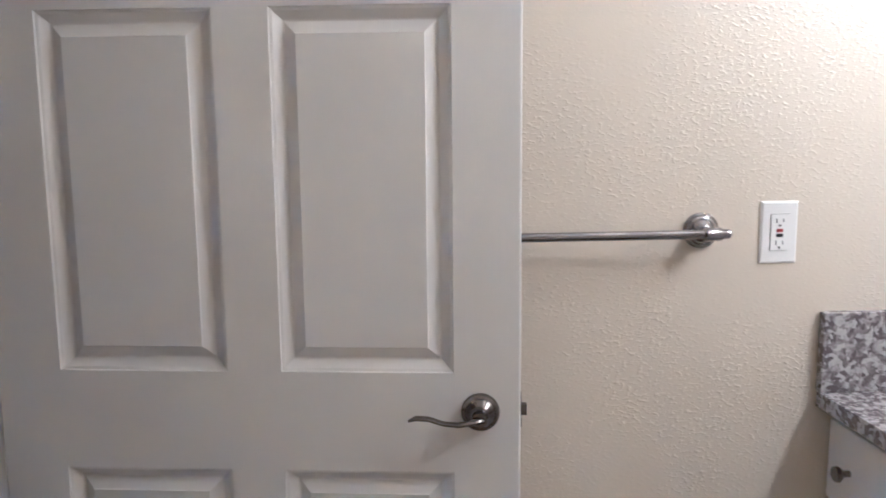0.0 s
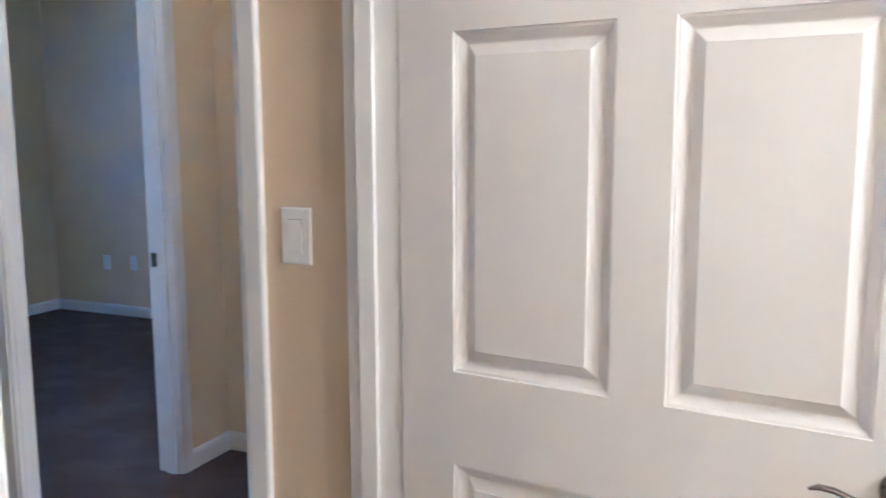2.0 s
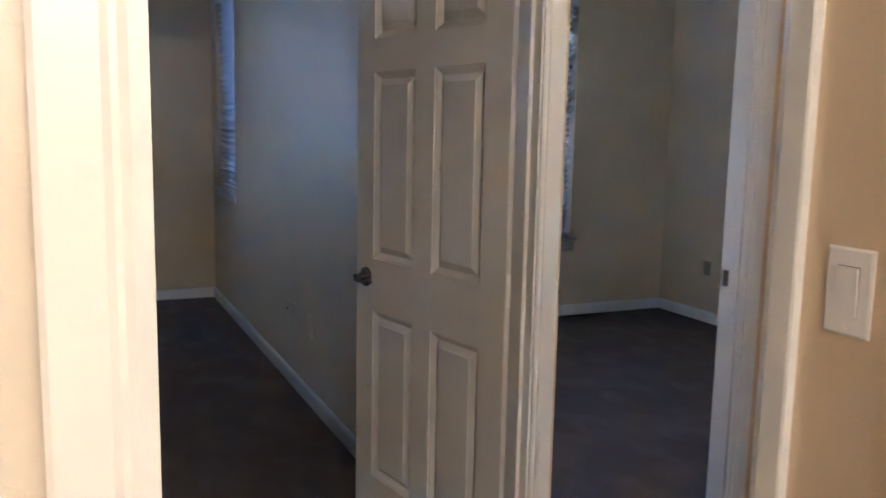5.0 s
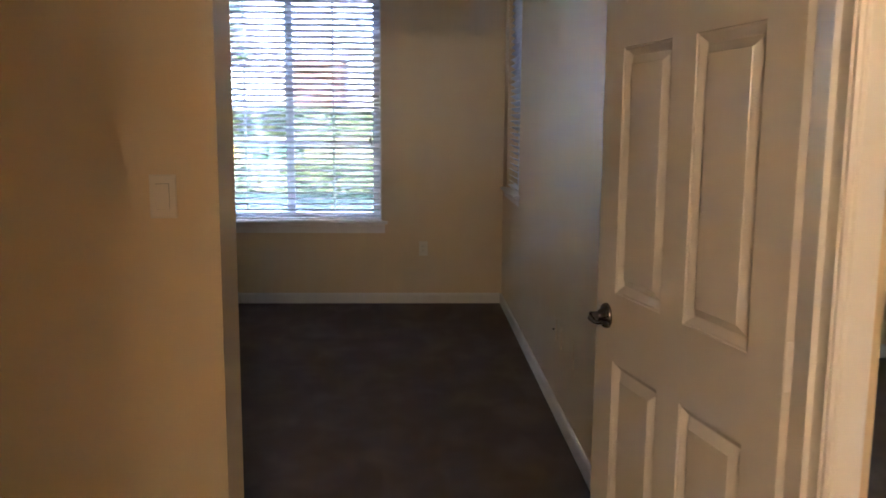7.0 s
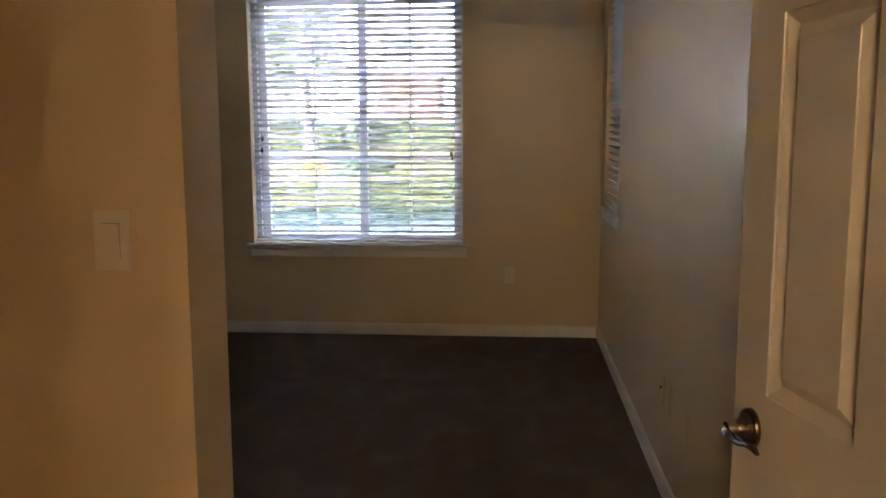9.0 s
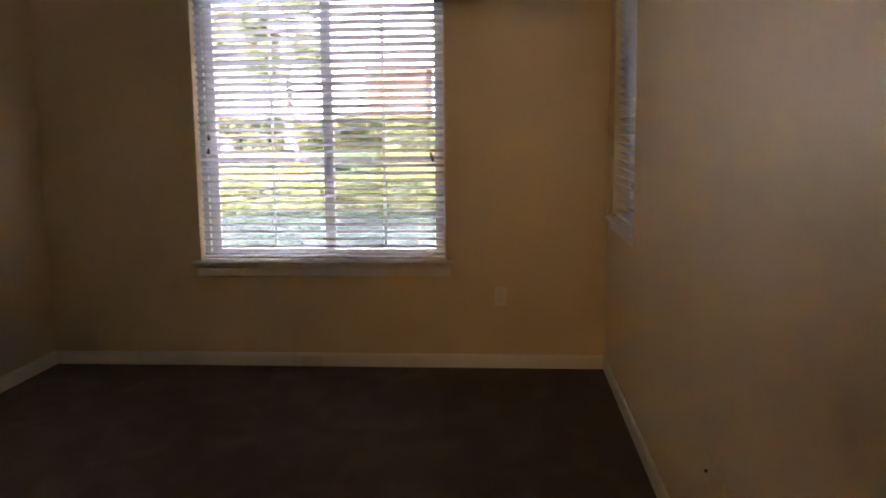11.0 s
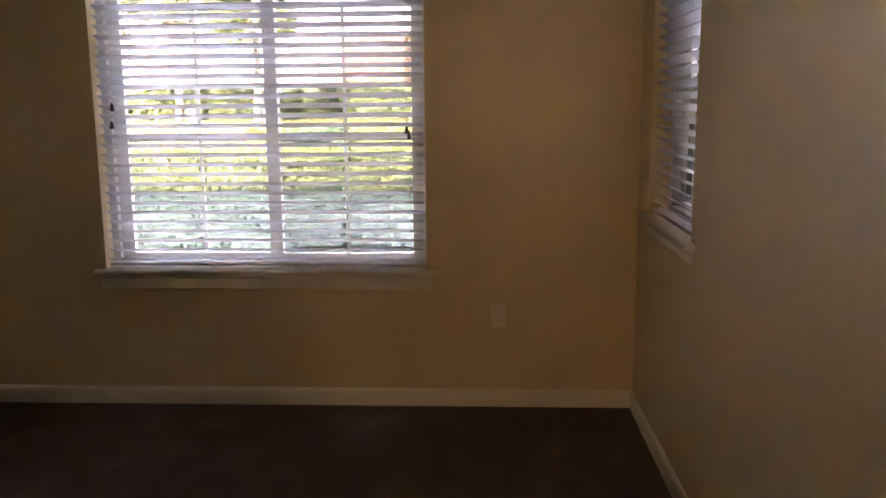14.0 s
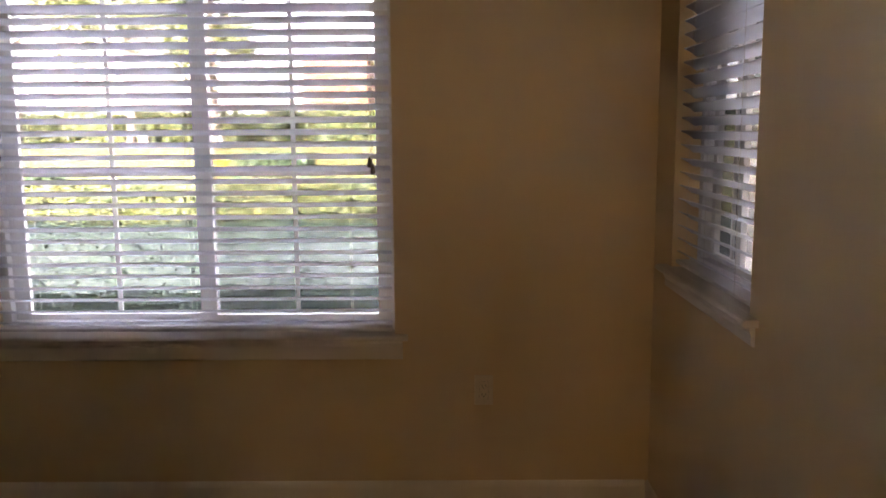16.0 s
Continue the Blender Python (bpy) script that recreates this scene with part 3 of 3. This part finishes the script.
def blind(m, w, z0, z1, tilt, cords, label):
    """A 50 mm slatted blind inside an opening w wide, hanging to z0."""
    e = thing("window_blind", m, label, "window blind", "slatted window blinds")
    g, yc = 0.012, 0.036
    bxpart("headrail", RAIL, e, (g, w - g, 0.008, 0.064, z1 - 0.055, z1 - 0.002), bevel=0.002)
    bxpart("valance", RAIL, e, (g - 0.008, w - g + 0.008, -0.004, 0.005, z1 - 0.075, z1 - 0.002), bevel=0.002)
    rail = bxpart("bottom_rail", RAIL, e, (g - w, -g, yc - 0.026, yc + 0.026, 0.004, 0.017), bevel=0.003)
    rail.matrix_basis = pose(w, 0, z0, 0, 0.18, 0)   # its far end hangs a few millimetres higher
    bm = bmesh.new()
    c, s = math.cos(tilt), math.sin(tilt)
    prof = []
    for k in range(7):
        u = -0.025 + 0.05 * k / 6
        prof.append((u, 0.0022 * (1 - (u / 0.025) ** 2)))
    loop = [(u, v + 0.0016) for u, v in prof] + [(u, v - 0.0016) for u, v in prof[::-1]]
    rings = []
    for x in (g, w - g):
        rings.append([bm.verts.new((x, u * c + v * s, -u * s + v * c)) for u, v in loop])
    k = len(loop)
    for i in range(k):
        bm.faces.new((rings[0][i], rings[0][(i + 1) % k], rings[1][(i + 1) % k], rings[1][i]))
    bm.faces.new(rings[0])
    bm.faces.new(rings[1][::-1])
    first = part("slat", bm, SLAT, e, "", True)
    rng = random.Random(len(cords) + int(w * 100))
    z = z0 + 0.017 + PITCH * 0.42
    first.matrix_basis = pose(0, yc, z)
    while z + PITCH < z1 - 0.075:
        z += PITCH
        o = new("slat", first.data)
        o.parent = e
        o.matrix_basis = pose(0, yc, z + rng.uniform(-0.0007, 0.0007), rng.uniform(-1.0, 1.0), rng.uniform(-0.03, 0.03), 0)
    for x in (0.16, w / 2, w - 0.16) if w > 1 else (0.14, w - 0.14):
        bm = bmesh.new()
        for y in (yc - 0.0285, yc + 0.0285):
            cyl(bm, (x, y, z0 + 0.012), (x, y, z1 - 0.05), 0.0006, n=5)
        part("ladder_cord", bm, CORD, e)
    for x, zz in cords:
        bm = bmesh.new()
        cyl(bm, (x, -0.0055 - 0.003, zz + 0.03), (x, -0.0055 - 0.003, z1 - 0.06), 0.001, n=5)
        part("pull_cord", bm, CORD, e)
        bm = bmesh.new()
        lathe(bm, (x, -0.0085, zz), (0, 0, 1), [(0.006, 0), (0.0095, 0.004), (0.0095, 0.014), (0.006, 0.03), (0.002, 0.038)], 10)
        part("tassel", bm, WOODEND, e, "dark wooden cord tassel", True)
    return e


TILT = radians(23)
w1 = W1["b"] - W1["a"]
M1 = pose(W1["a"], 0, 0)
window("window_1", M1, w1, 0.657, W1["z1"], 3, "white vinyl sliding window with grid bars", left=0.095, meet=(0.008, 0.068), right=0.066)
sill(M1, w1, 0.657, "painted wooden window sill with a moulded apron", 0.042, 0.048)
blind(M1, w1, 0.661, W1["z1"], TILT, [(0.088, 1.385), (0.082, 1.305), (w1 - 0.082, 1.275), (w1 - 0.07, 1.25)],
      "white slatted blind, lowered and open, in the wide bedroom window")
w2 = W2["b"] - W2["a"]
M2 = pose(0, W2["b"], 0, 0, 0, -90)
window("window_2", M2, w2, 0.945, W2["z1"], 3, "white vinyl sliding window with grid bars in the side wall", mesh=MESH_DENSE, mesh_left=True)
sill(M2, w2, 0.945, "painted wooden window sill with a narrow apron", 0.06, 0.065, 0.0)
blind(M2, w2, 0.953, W2["z1"], radians(31), [], "white slatted blind, lowered and half open, in the narrow side window")
w3 = W3["b"] - W3["a"]
M3 = pose(W3["a"], -1.6, 0)
window("window_3", M3, w3, 0.61, W3["z1"], 3, "white vinyl sliding window in the dark second room")
sill(M3, w3, 0.61, "painted wooden window sill in the second room")
blind(M3, w3, 0.614, W3["z1"], radians(15), [(w3 - 0.06, 1.9)], "white slatted blind, lowered, in the dark second room")


# ---- plates on the walls ----
def plate(name, m, kind, label, category, material=None):
    """A wall plate facing local -Y, its centre at the origin."""
    material = material or PLASTIC
    e = thing(name, m, label, category)
    bm = bmesh.new()
    w, h, d = 0.035, 0.0575, 0.0055
    outer = [(-w, -h), (w, -h), (w, h), (-w, h)]
    r0 = [bm.verts.new((x, -0.0003, z)) for x, z in outer]
    r1 = [bm.verts.new((x, -0.003, z)) for x, z in outer]
    r2 = [bm.verts.new((x * 0.9, -d, z * 0.94)) for x, z in outer]
    for a, b in ((r0, r1), (r1, r2)):
        for k in range(4):
            bm.faces.new((a[k], a[(k + 1) % 4], b[(k + 1) % 4], b[k]))
    bm.faces.new(r2)
    bm.faces.new(r0[::-1])
    part("plate", bm, material, e)
    if kind not in ("blank", "cable") and material is not BEIGEPLATE:
        # flat grey sheet whose rim shows as the gap's shadow line
        bxpart("recess_shade", GAP_SHADE, e, (-0.0172, 0.0172, -d - 0.0004, -d, -0.0342, 0.0342))
    if kind == "switch":
        bm = bmesh.new()
        vs = box(bm, -0.0165, 0.0165, -d - 0.003, -d - 0.0005, -0.0335, 0.0335)
        part("rocker", bm, material, e, "", False, pose(0, 0, 0, 2.5, 0, 0))
    elif kind == "gfci":
        bxpart("receptacle", material, e, (-0.0165, 0.0165, -d - 0.002, -d - 0.0005, -0.0335, 0.0335))
        q = -d - 0.002
        bxpart("button", RED, e, (-0.006, 0.006, q - 0.0015, q, 0.001, 0.007))
        bxpart("button", BLACK, e, (-0.006, 0.006, q - 0.0015, q, -0.008, -0.002))
        for z in (0.02, -0.021):
            bxpart("slot", BLACK, e, (-0.0075, -0.0055, q - 0.0003, q, z - 0.002, z + 0.006), (0.0055, 0.0075, q - 0.0003, q, z - 0.001, z + 0.005),
                   (-0.0018, 0.0018, q - 0.0003, q, z - 0.009, z - 0.005))
    elif kind == "outlet":
        slots = material if material is BEIGEPLATE else BLACK
        bxpart("receptacle", material, e, (-0.0165, 0.0165, -d - 0.002, -d - 0.0005, -0.0335, 0.0335))
        q = -d - 0.002
        for z in (0.016, -0.017):
            bxpart("slot", slots, e, (-0.0075, -0.0055, q - 0.0003, q, z - 0.002, z + 0.006), (0.0055, 0.0075, q - 0.0003, q, z - 0.001, z + 0.005),
                   (-0.0018, 0.0018, q - 0.0003, q, z - 0.009, z - 0.005))
    if kind == "cable":
        bm = bmesh.new()
        cyl(bm, (0, -d, 0), (0, -d - 0.008, 0), 0.005, n=12)
        part("jack", bm, NICKEL, e, "small threaded cable jack")
    for z in (0.048, -0.048):
        bm = bmesh.new()
        cyl(bm, (0, -d + 0.0002, z), (0, -d - 0.0008, z), 0.003, n=12)
        part("screw", bm, material, e)
    return e


plate("light_switch", pose(-0.195, -6.311, 1.222, 0, 0, -90), "switch", "white rocker light switch on the short hall wall", "light switch")
plate("light_switch", pose(-1.359, -4.32, 1.221), "switch", "almond rocker light switch on the wall inside the bedroom door", "light switch", IVORY)
plate("electrical_outlet", pose(-0.22, -7.962, 1.209, 0, 0, -90), "gfci", "white safety outlet with red and black buttons beside the towel bar", "electrical outlet")
plate("electrical_outlet", pose(-0.625, 0, 0.441), "outlet", "almond outlet low on the wall under the wide bedroom window", "electrical outlet", IVORY)
plate("electrical_outlet", pose(0, -2.665, 0.415, 0, 0, -90), "outlet", "outlet painted over in beige, beside a cable plate", "electrical outlet", BEIGEPLATE)
plate("electrical_outlet", pose(0, -2.975, 0.41, 0, 0, -90), "outlet", "outlet painted over in beige, low on the bedroom side wall", "electrical outlet", BEIGEPLATE)
plate("cable_plate", pose(0, -2.525, 0.415, 0, 0, -90), "cable", "cable plate painted over in beige, with a small nickel jack", "wall plate", BEIGEPLATE)
plate("electrical_outlet", pose(3.35, -2.43, 0.43, 0, 0, -90), "outlet", "white outlet low on the wall of the dark second room", "electrical outlet")
plate("cable_plate", pose(3.35, -2.15, 0.42, 0, 0, -90), "blank", "white cable plate on the wall of the dark second room", "wall plate")


# ---- bathroom ----
def towel_bar():
    e = thing("towel_bar", pose(-0.22, -7.815, 1.215, 0, 0, -90), "chrome towel bar with round stepped rosettes, partly behind the open door", "towel bar")
    for x in (0, -0.61):
        bm = bmesh.new()
        lathe(bm, (x, -0.0003, 0), (0, -1, 0), [(0.033, 0), (0.033, 0.005), (0.030, 0.008), (0.029, 0.008), (0.027, 0.012), (0.024, 0.014), (0.0225, 0.014), (0.019, 0.019), (0.011, 0.024), (0.0095, 0.03), (0.0095, 0.05)], 32)
        part("rosette", bm, CHROME, e, "", True)
        bm = bmesh.new()
        s = 1 if x == 0 else -1
        lathe(bm, (x - s * 0.016, -0.058, 0), (s, 0, 0), [(0.009, 0), (0.0125, 0.002), (0.0125, 0.03), (0.0095, 0.034), (0.0085, 0.046), (0.005, 0.049)], 20)
        part("post", bm, CHROME, e, "", True)
    bm = bmesh.new()
    cyl(bm, (-0.594, -0.058, 0), (-0.016, -0.058, 0), 0.0082, n=20)
    part("bar", bm, CHROME, e, "", True)


towel_bar()


def vanity():
    e = thing("vanity_cabinet", pose(-0.225, -8.62, 0), "off-white bathroom vanity cabinet with small nickel knobs", "cabinet")
    L, D = 1.45, 0.527
    bxpart("body", VANITY, e, (-L, 0, 0.001, D, 0.1, 0.873), (-L, 0, 0.001, D - 0.06, 0.0, 0.1))
    n, gap = 3, 0.012
    wd = L / n
    for i in range(n):
        x1 = -i * wd - gap
        x0 = -(i + 1) * wd + gap
        for name, za, zb in (("drawer", 0.7, 0.855), ("door", 0.12, 0.68)):
            bm = bmesh.new()
            box(bm, x0, x1, D, D + 0.018, za, zb, bevel=0.003)
            d = part(name, bm, VANITY, e)
            bm = bmesh.new()
            kx, kz = (x1 - 0.075, 0.775) if name == "drawer" else (x1 - 0.04, 0.62)
            lathe(bm, (kx, D + 0.018, kz), (0, 1, 0), [(0.006, 0), (0.006, 0.012), (0.011, 0.016), (0.015, 0.022), (0.014, 0.028), (0.009, 0.031)], 20)
            part("knob", bm, NICKEL, d, "brushed nickel knob", True)
    bm = bmesh.new()
    box(bm, -L - 0.02, 0, 0.001, D + 0.042, 0.874, 0.905, bevel=0.002)
    c = part("countertop", bm, GRANITE, None, "")
    tagged(c, "grey speckled granite countertop on the vanity", "countertop")
    c.matrix_basis = pose(-0.225, -8.62, 0)
    b = thing("backsplash", pose(-0.225, -8.62, 0), "grey speckled granite backsplash above the vanity counter", "backsplash")
    bxpart("side_slab", GRANITE, b, (-0.016, 0.004, 0.021, D + 0.042, 0.9055, 1.058), bevel=0.0015)
    bxpart("back_slab", GRANITE, b, (-L - 0.02, -0.017, 0.001, 0.02, 0.9055, 1.0), bevel=0.0015)


vanity()


def bath_light():
    e = thing("vanity_light", pose(-0.92, -8.62, 2.0), "nickel wall light bar with three lit glass globes", "wall lamp")
    bxpart("backplate", NICKEL, e, (-0.32, 0.32, 0.0005, 0.02, -0.05, 0.05), bevel=0.004)
    for x in (-0.22, 0, 0.22):
        bm = bmesh.new()
        cyl(bm, (x, 0.02, 0), (x, 0.06, 0), 0.022, n=16)
        part("socket", bm, NICKEL, e, "", True)
        bm = bmesh.new()
        bmesh.ops.create_icosphere(bm, subdivisions=3, radius=0.06, matrix=pose(x, 0.115, 0))
        part("globe", bm, GLOBE, e, "lit frosted glass globe", True)


bath_light()


def hall_light():
    e = thing("ceiling_light", pose(0.08, -5.66, H), "flush ceiling light with a lit frosted dome in the hall", "ceiling lamp")
    bm = bmesh.new()
    lathe(bm, (0, 0, -0.0005), (0, 0, -1), [(0.165, 0), (0.165, 0.02), (0.15, 0.03)], 32)
    part("base", bm, NICKEL, e, "", True)
    bm = bmesh.new()
    lathe(bm, (0, 0, -0.031), (0, 0, -1), [(0.148, 0), (0.145, 0.025), (0.12, 0.055), (0.08, 0.075), (0.03, 0.085)], 32)
    part("dome", bm, DOME, e, "lit frosted glass dome", True)


hall_light()

# ---- outdoors ----
def ground():
    bm = bmesh.new()
    prof = [(-300, -0.12), (9.9, -0.12), (11, 0.05), (13, 0.6), (15, 0.98), (17, 1.05), (60, 1.1), (400, 1.1)]
    rng = random.Random(4)
    rows = []
    for y, z in prof:
        rows.append([bm.verts.new((x, y, z + (rng.uniform(-0.05, 0.05) if 10 < y < 20 else 0))) for x in (-400, -60, -30, -22, -16, -12, -9, -6, -3, 0, 3, 6, 10, 16, 30, 60, 400)])
    for a, b in zip(rows, rows[1:]):
        for k in range(len(a) - 1):
            bm.faces.new((a[k], a[k + 1], b[k + 1], b[k]))
    return tagged(part("ground", bm, GRASS, None, "sunlit lawn that rises in a bank outside the windows"), kind="structure")


ground()


def leaves(name, label, cat, centre_fn, count, size, material, seed):
    """Loose leaves as small bent quads; centre_fn(rng) gives a place and an outward direction."""
    rng = random.Random(seed)
    verts, faces = [], []
    for _ in range(count):
        p, d = centre_fn(rng)
        s = size * rng.uniform(0.6, 1.4)
        u = Vector((rng.gauss(0, 1), rng.gauss(0, 1), rng.gauss(0, 0.6))).normalized()
        nrm = (Vector(d) + Vector((rng.gauss(0, 0.5), rng.gauss(0, 0.5), rng.gauss(0, 0.5)))).normalized()
        v = nrm.cross(u)
        if v.length < 0.05:
            continue
        v.normalize()
        u = v.cross(nrm)
        c = Vector(p)
        i = len(verts)
        verts += [c - u * s, c - v * s * 0.45 + nrm * s * 0.12, c + u * s, c + v * s * 0.45 + nrm * s * 0.12]
        faces.append((i, i + 1, i + 2, i + 3))
    me = bpy.data.meshes.new(name)
    me.from_pydata([tuple(v) for v in verts], [], faces)
    me.materials.append(material)
    return tagged(new(name, me), label, cat)


def hedge(x0, x1, y0, y1, h, n, mat_, seed, size=0.05, base=-0.12, name="hedge", label="clipped garden hedge with yellow-green sunlit leaves"):
    e = thing(name, pose((x0 + x1) / 2, (y0 + y1) / 2, base), label, "hedge")
    cx, cy = (x0 + x1) / 2, (y0 + y1) / 2

    def top(x, y):
        return h * (0.86 + 0.22 * noise.noise(Vector((x * 0.8, y * 0.8, seed))) + 0.08 * noise.noise(Vector((x * 4, y * 4, seed))))

    def f(rng):
        x, y = rng.uniform(x0, x1), rng.uniform(y0, y1)
        t = top(x, y)
        if rng.random() < 0.4:
            z, d = t * rng.uniform(0.93, 1.03), (0, -0.2, 1)
        else:
            y = y0 + abs(rng.gauss(0, 0.12)) + 0.12 * noise.noise(Vector((x * 2, 0, seed)))
            z, d = t * rng.uniform(0.02, 1), (0, -1, 0.5)
        return (x - cx, y - cy, z), d
    o = leaves("foliage", "", "", f, n, size, mat_, seed)
    o.parent = e
    tagged(o, kind="stuff")
    bm = bmesh.new()
    k = max(2, int((x1 - x0) / 0.35))
    pts = [[bm.verts.new((x0 + (x1 - x0) * i / k - cx, y - cy, zz)) for y, zz in
            ((y0 + 0.15, 0), (y0 + 0.18, top(x0 + (x1 - x0) * i / k, y0) * 0.9), (y1 - 0.15, top(x0 + (x1 - x0) * i / k, y1) * 0.9), (y1 - 0.1, 0))] for i in range(k + 1)]
    for a, b in zip(pts, pts[1:]):
        for i in range(3):
            bm.faces.new((a[i], a[i + 1], b[i + 1], b[i]))
    part("twigs", bm, LEAF_B, e)
    return e


hedge(-14, 9, 8.6, 9.8, 0.93, 46000, LEAF_A, 3, 0.035)
hedge(-26, 24, 17, 18.6, 0.98, 40000, LEAF_A, 5, 0.058, 0.98, "hedge", "far garden hedge on top of the grassy bank")
hedge(-4.2, -3.0, 10.3, 11.3, 1.2, 2600, LEAF_B, 7, 0.05, -0.05, "shrub", "rounded dark green shrub behind the hedge")
hedge(-9, -6.8, 10.2, 11.2, 1.05, 3000, LEAF_B, 8, 0.05, -0.05, "shrub", "dark green shrub on the grassy bank")
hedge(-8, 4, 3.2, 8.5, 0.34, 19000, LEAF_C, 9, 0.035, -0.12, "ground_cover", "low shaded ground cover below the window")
hedge(-5.5, -4.35, 13.0, 13.7, 0.42, 1500, LEAF_Y, 12, 0.045, 0.52, "flowering_shrub", "low shrub covered in orange-yellow flowers on the bank")


def tree(x, y, h, r, seed, mat_, base=-0.14):
    e = thing("tree", pose(x, y, base), "young tree with a thin, airy yellow-green crown", "tree")
    rng = random.Random(seed)
    bm = bmesh.new()
    tube(bm, [(0, 0, 0), (0.05, 0.02, h * 0.3), (0.0, 0.08, h * 0.6), (0.06, 0.05, h * 0.9)], [0.11, 0.085, 0.055, 0.02], 10)
    tips = []
    for i in range(11):
        z = h * rng.uniform(0.35, 0.8)
        a = rng.uniform(0, 6.28)
        t = Vector((math.cos(a) * r * rng.uniform(0.5, 0.9), math.sin(a) * r * rng.uniform(0.5, 0.9), z + r * rng.uniform(0.2, 0.6)))
        tube(bm, [(0.03, 0.05, z), tuple(Vector((0.03, 0.05, z)).lerp(t, 0.5) + Vector((0, 0, -0.08))), tuple(t)], [0.035, 0.02, 0.008], 6)
        tips.append(t)
    part("trunk", bm, BARK, e, "", True)

    def f(rg):
        t = rg.choice(tips)
        d = Vector((rg.gauss(0, 1), rg.gauss(0, 1), rg.gauss(0, 1)))
        return tuple(t + d * r * 0.2), tuple(d + Vector((0, 0, 0.6)))
    o = leaves("crown", "", "", f, 5000, 0.06, mat_, seed)
    o.parent = e


tree(-5.9, 15.5, 4.6, 1.2, 21, LEAF_A, 0.9)
tree(-8.0, 16.2, 4.3, 1.7, 25, LEAF_A, 0.9)
tree(-10.5, 16, 5.0, 1.9, 22, LEAF_A, 0.9)


def bench(x0, x1, y, z):
    """A plain backless bench of pale stone."""
    e = thing("garden_bench", pose((x0 + x1) / 2, y, z), "long pale stone bench in front of the far hedge", "bench")
    w = (x1 - x0) / 2
    bxpart("seat", CONCRETE, e, (-w, w, -0.22, 0.22, 0.34, 0.43), bevel=0.012)
    for x in (-w + 0.3, w - 0.3):
        bxpart("leg", CONCRETE, e, (x - 0.09, x + 0.09, -0.17, 0.17, -0.1, 0.3395), bevel=0.01)


bench(-8.0, -5.7, 16.3, 0.99)


def far_building(name, x0, x1, y0, y1, h, label, wallmat, flat=False):
    e = thing(name, pose(0, 0, 0.9), label, "building")
    bxpart("wall", wallmat, e, (x0, x1, y0, y1, 0, h))
    if flat:
        bxpart("coping", STUCCO, e, (x0 - 0.08, x1 + 0.08, y0 - 0.08, y1 + 0.08, h, h + 0.12))
        return e
    bm = bmesh.new()
    ov, rh = 0.6, 1.9
    q = [(x0 - ov, y0 - ov, h), (x1 + ov, y0 - ov, h), (x1 + ov, y1 + ov, h), (x0 - ov, y1 + ov, h)]
    t = [(x0 + 3, (y0 + y1) / 2, h + rh), (x1 - 3, (y0 + y1) / 2, h + rh)]
    v = [bm.verts.new(p) for p in q + t]
    for fc in ((0, 1, 5, 4), (2, 3, 4, 5), (1, 2, 5), (3, 0, 4), (3, 2, 1, 0)):
        bm.faces.new([v[i] for i in fc])
    part("roof", bm, ROOF, e, "brown tiled hip roof")
    x = x0 + 1.6
    while x < x1 - 2:
        for z in (1.0, 3.9):
            if z + 1.4 < h:
                w = bxpart("window", VINYL, e, (x, x + 1.5, y0 - 0.04, y0 - 0.001, z, z + 1.3))
                bxpart("pane", GLASSFAR, w, (x + 0.08, x + 0.71, y0 - 0.05, y0 - 0.041, z + 0.08, z + 1.22), (x + 0.79, x + 1.42, y0 - 0.05, y0 - 0.041, z + 0.08, z + 1.22))
        x += 3.9
    return e


GLASSFAR = m_plain("far_pane", (0.05, 0.06, 0.07), (0.09, 0.1, 0.11), 0.1, 1, 0)
far_building("apartment_building", -38, -12.6, 28, 40, 5.6, "two-storey cream stucco apartment building with a brown tiled roof", STUCCO)
far_building("garage", -5.35, -3.3, 24, 27, 2.75, "orange stucco outbuilding behind the hedge", STUCCO_O, True)
far_building("apartment_building", 14, 28, -6, 20, 5.6, "two-storey cream stucco apartment building across the lawn", STUCCO)
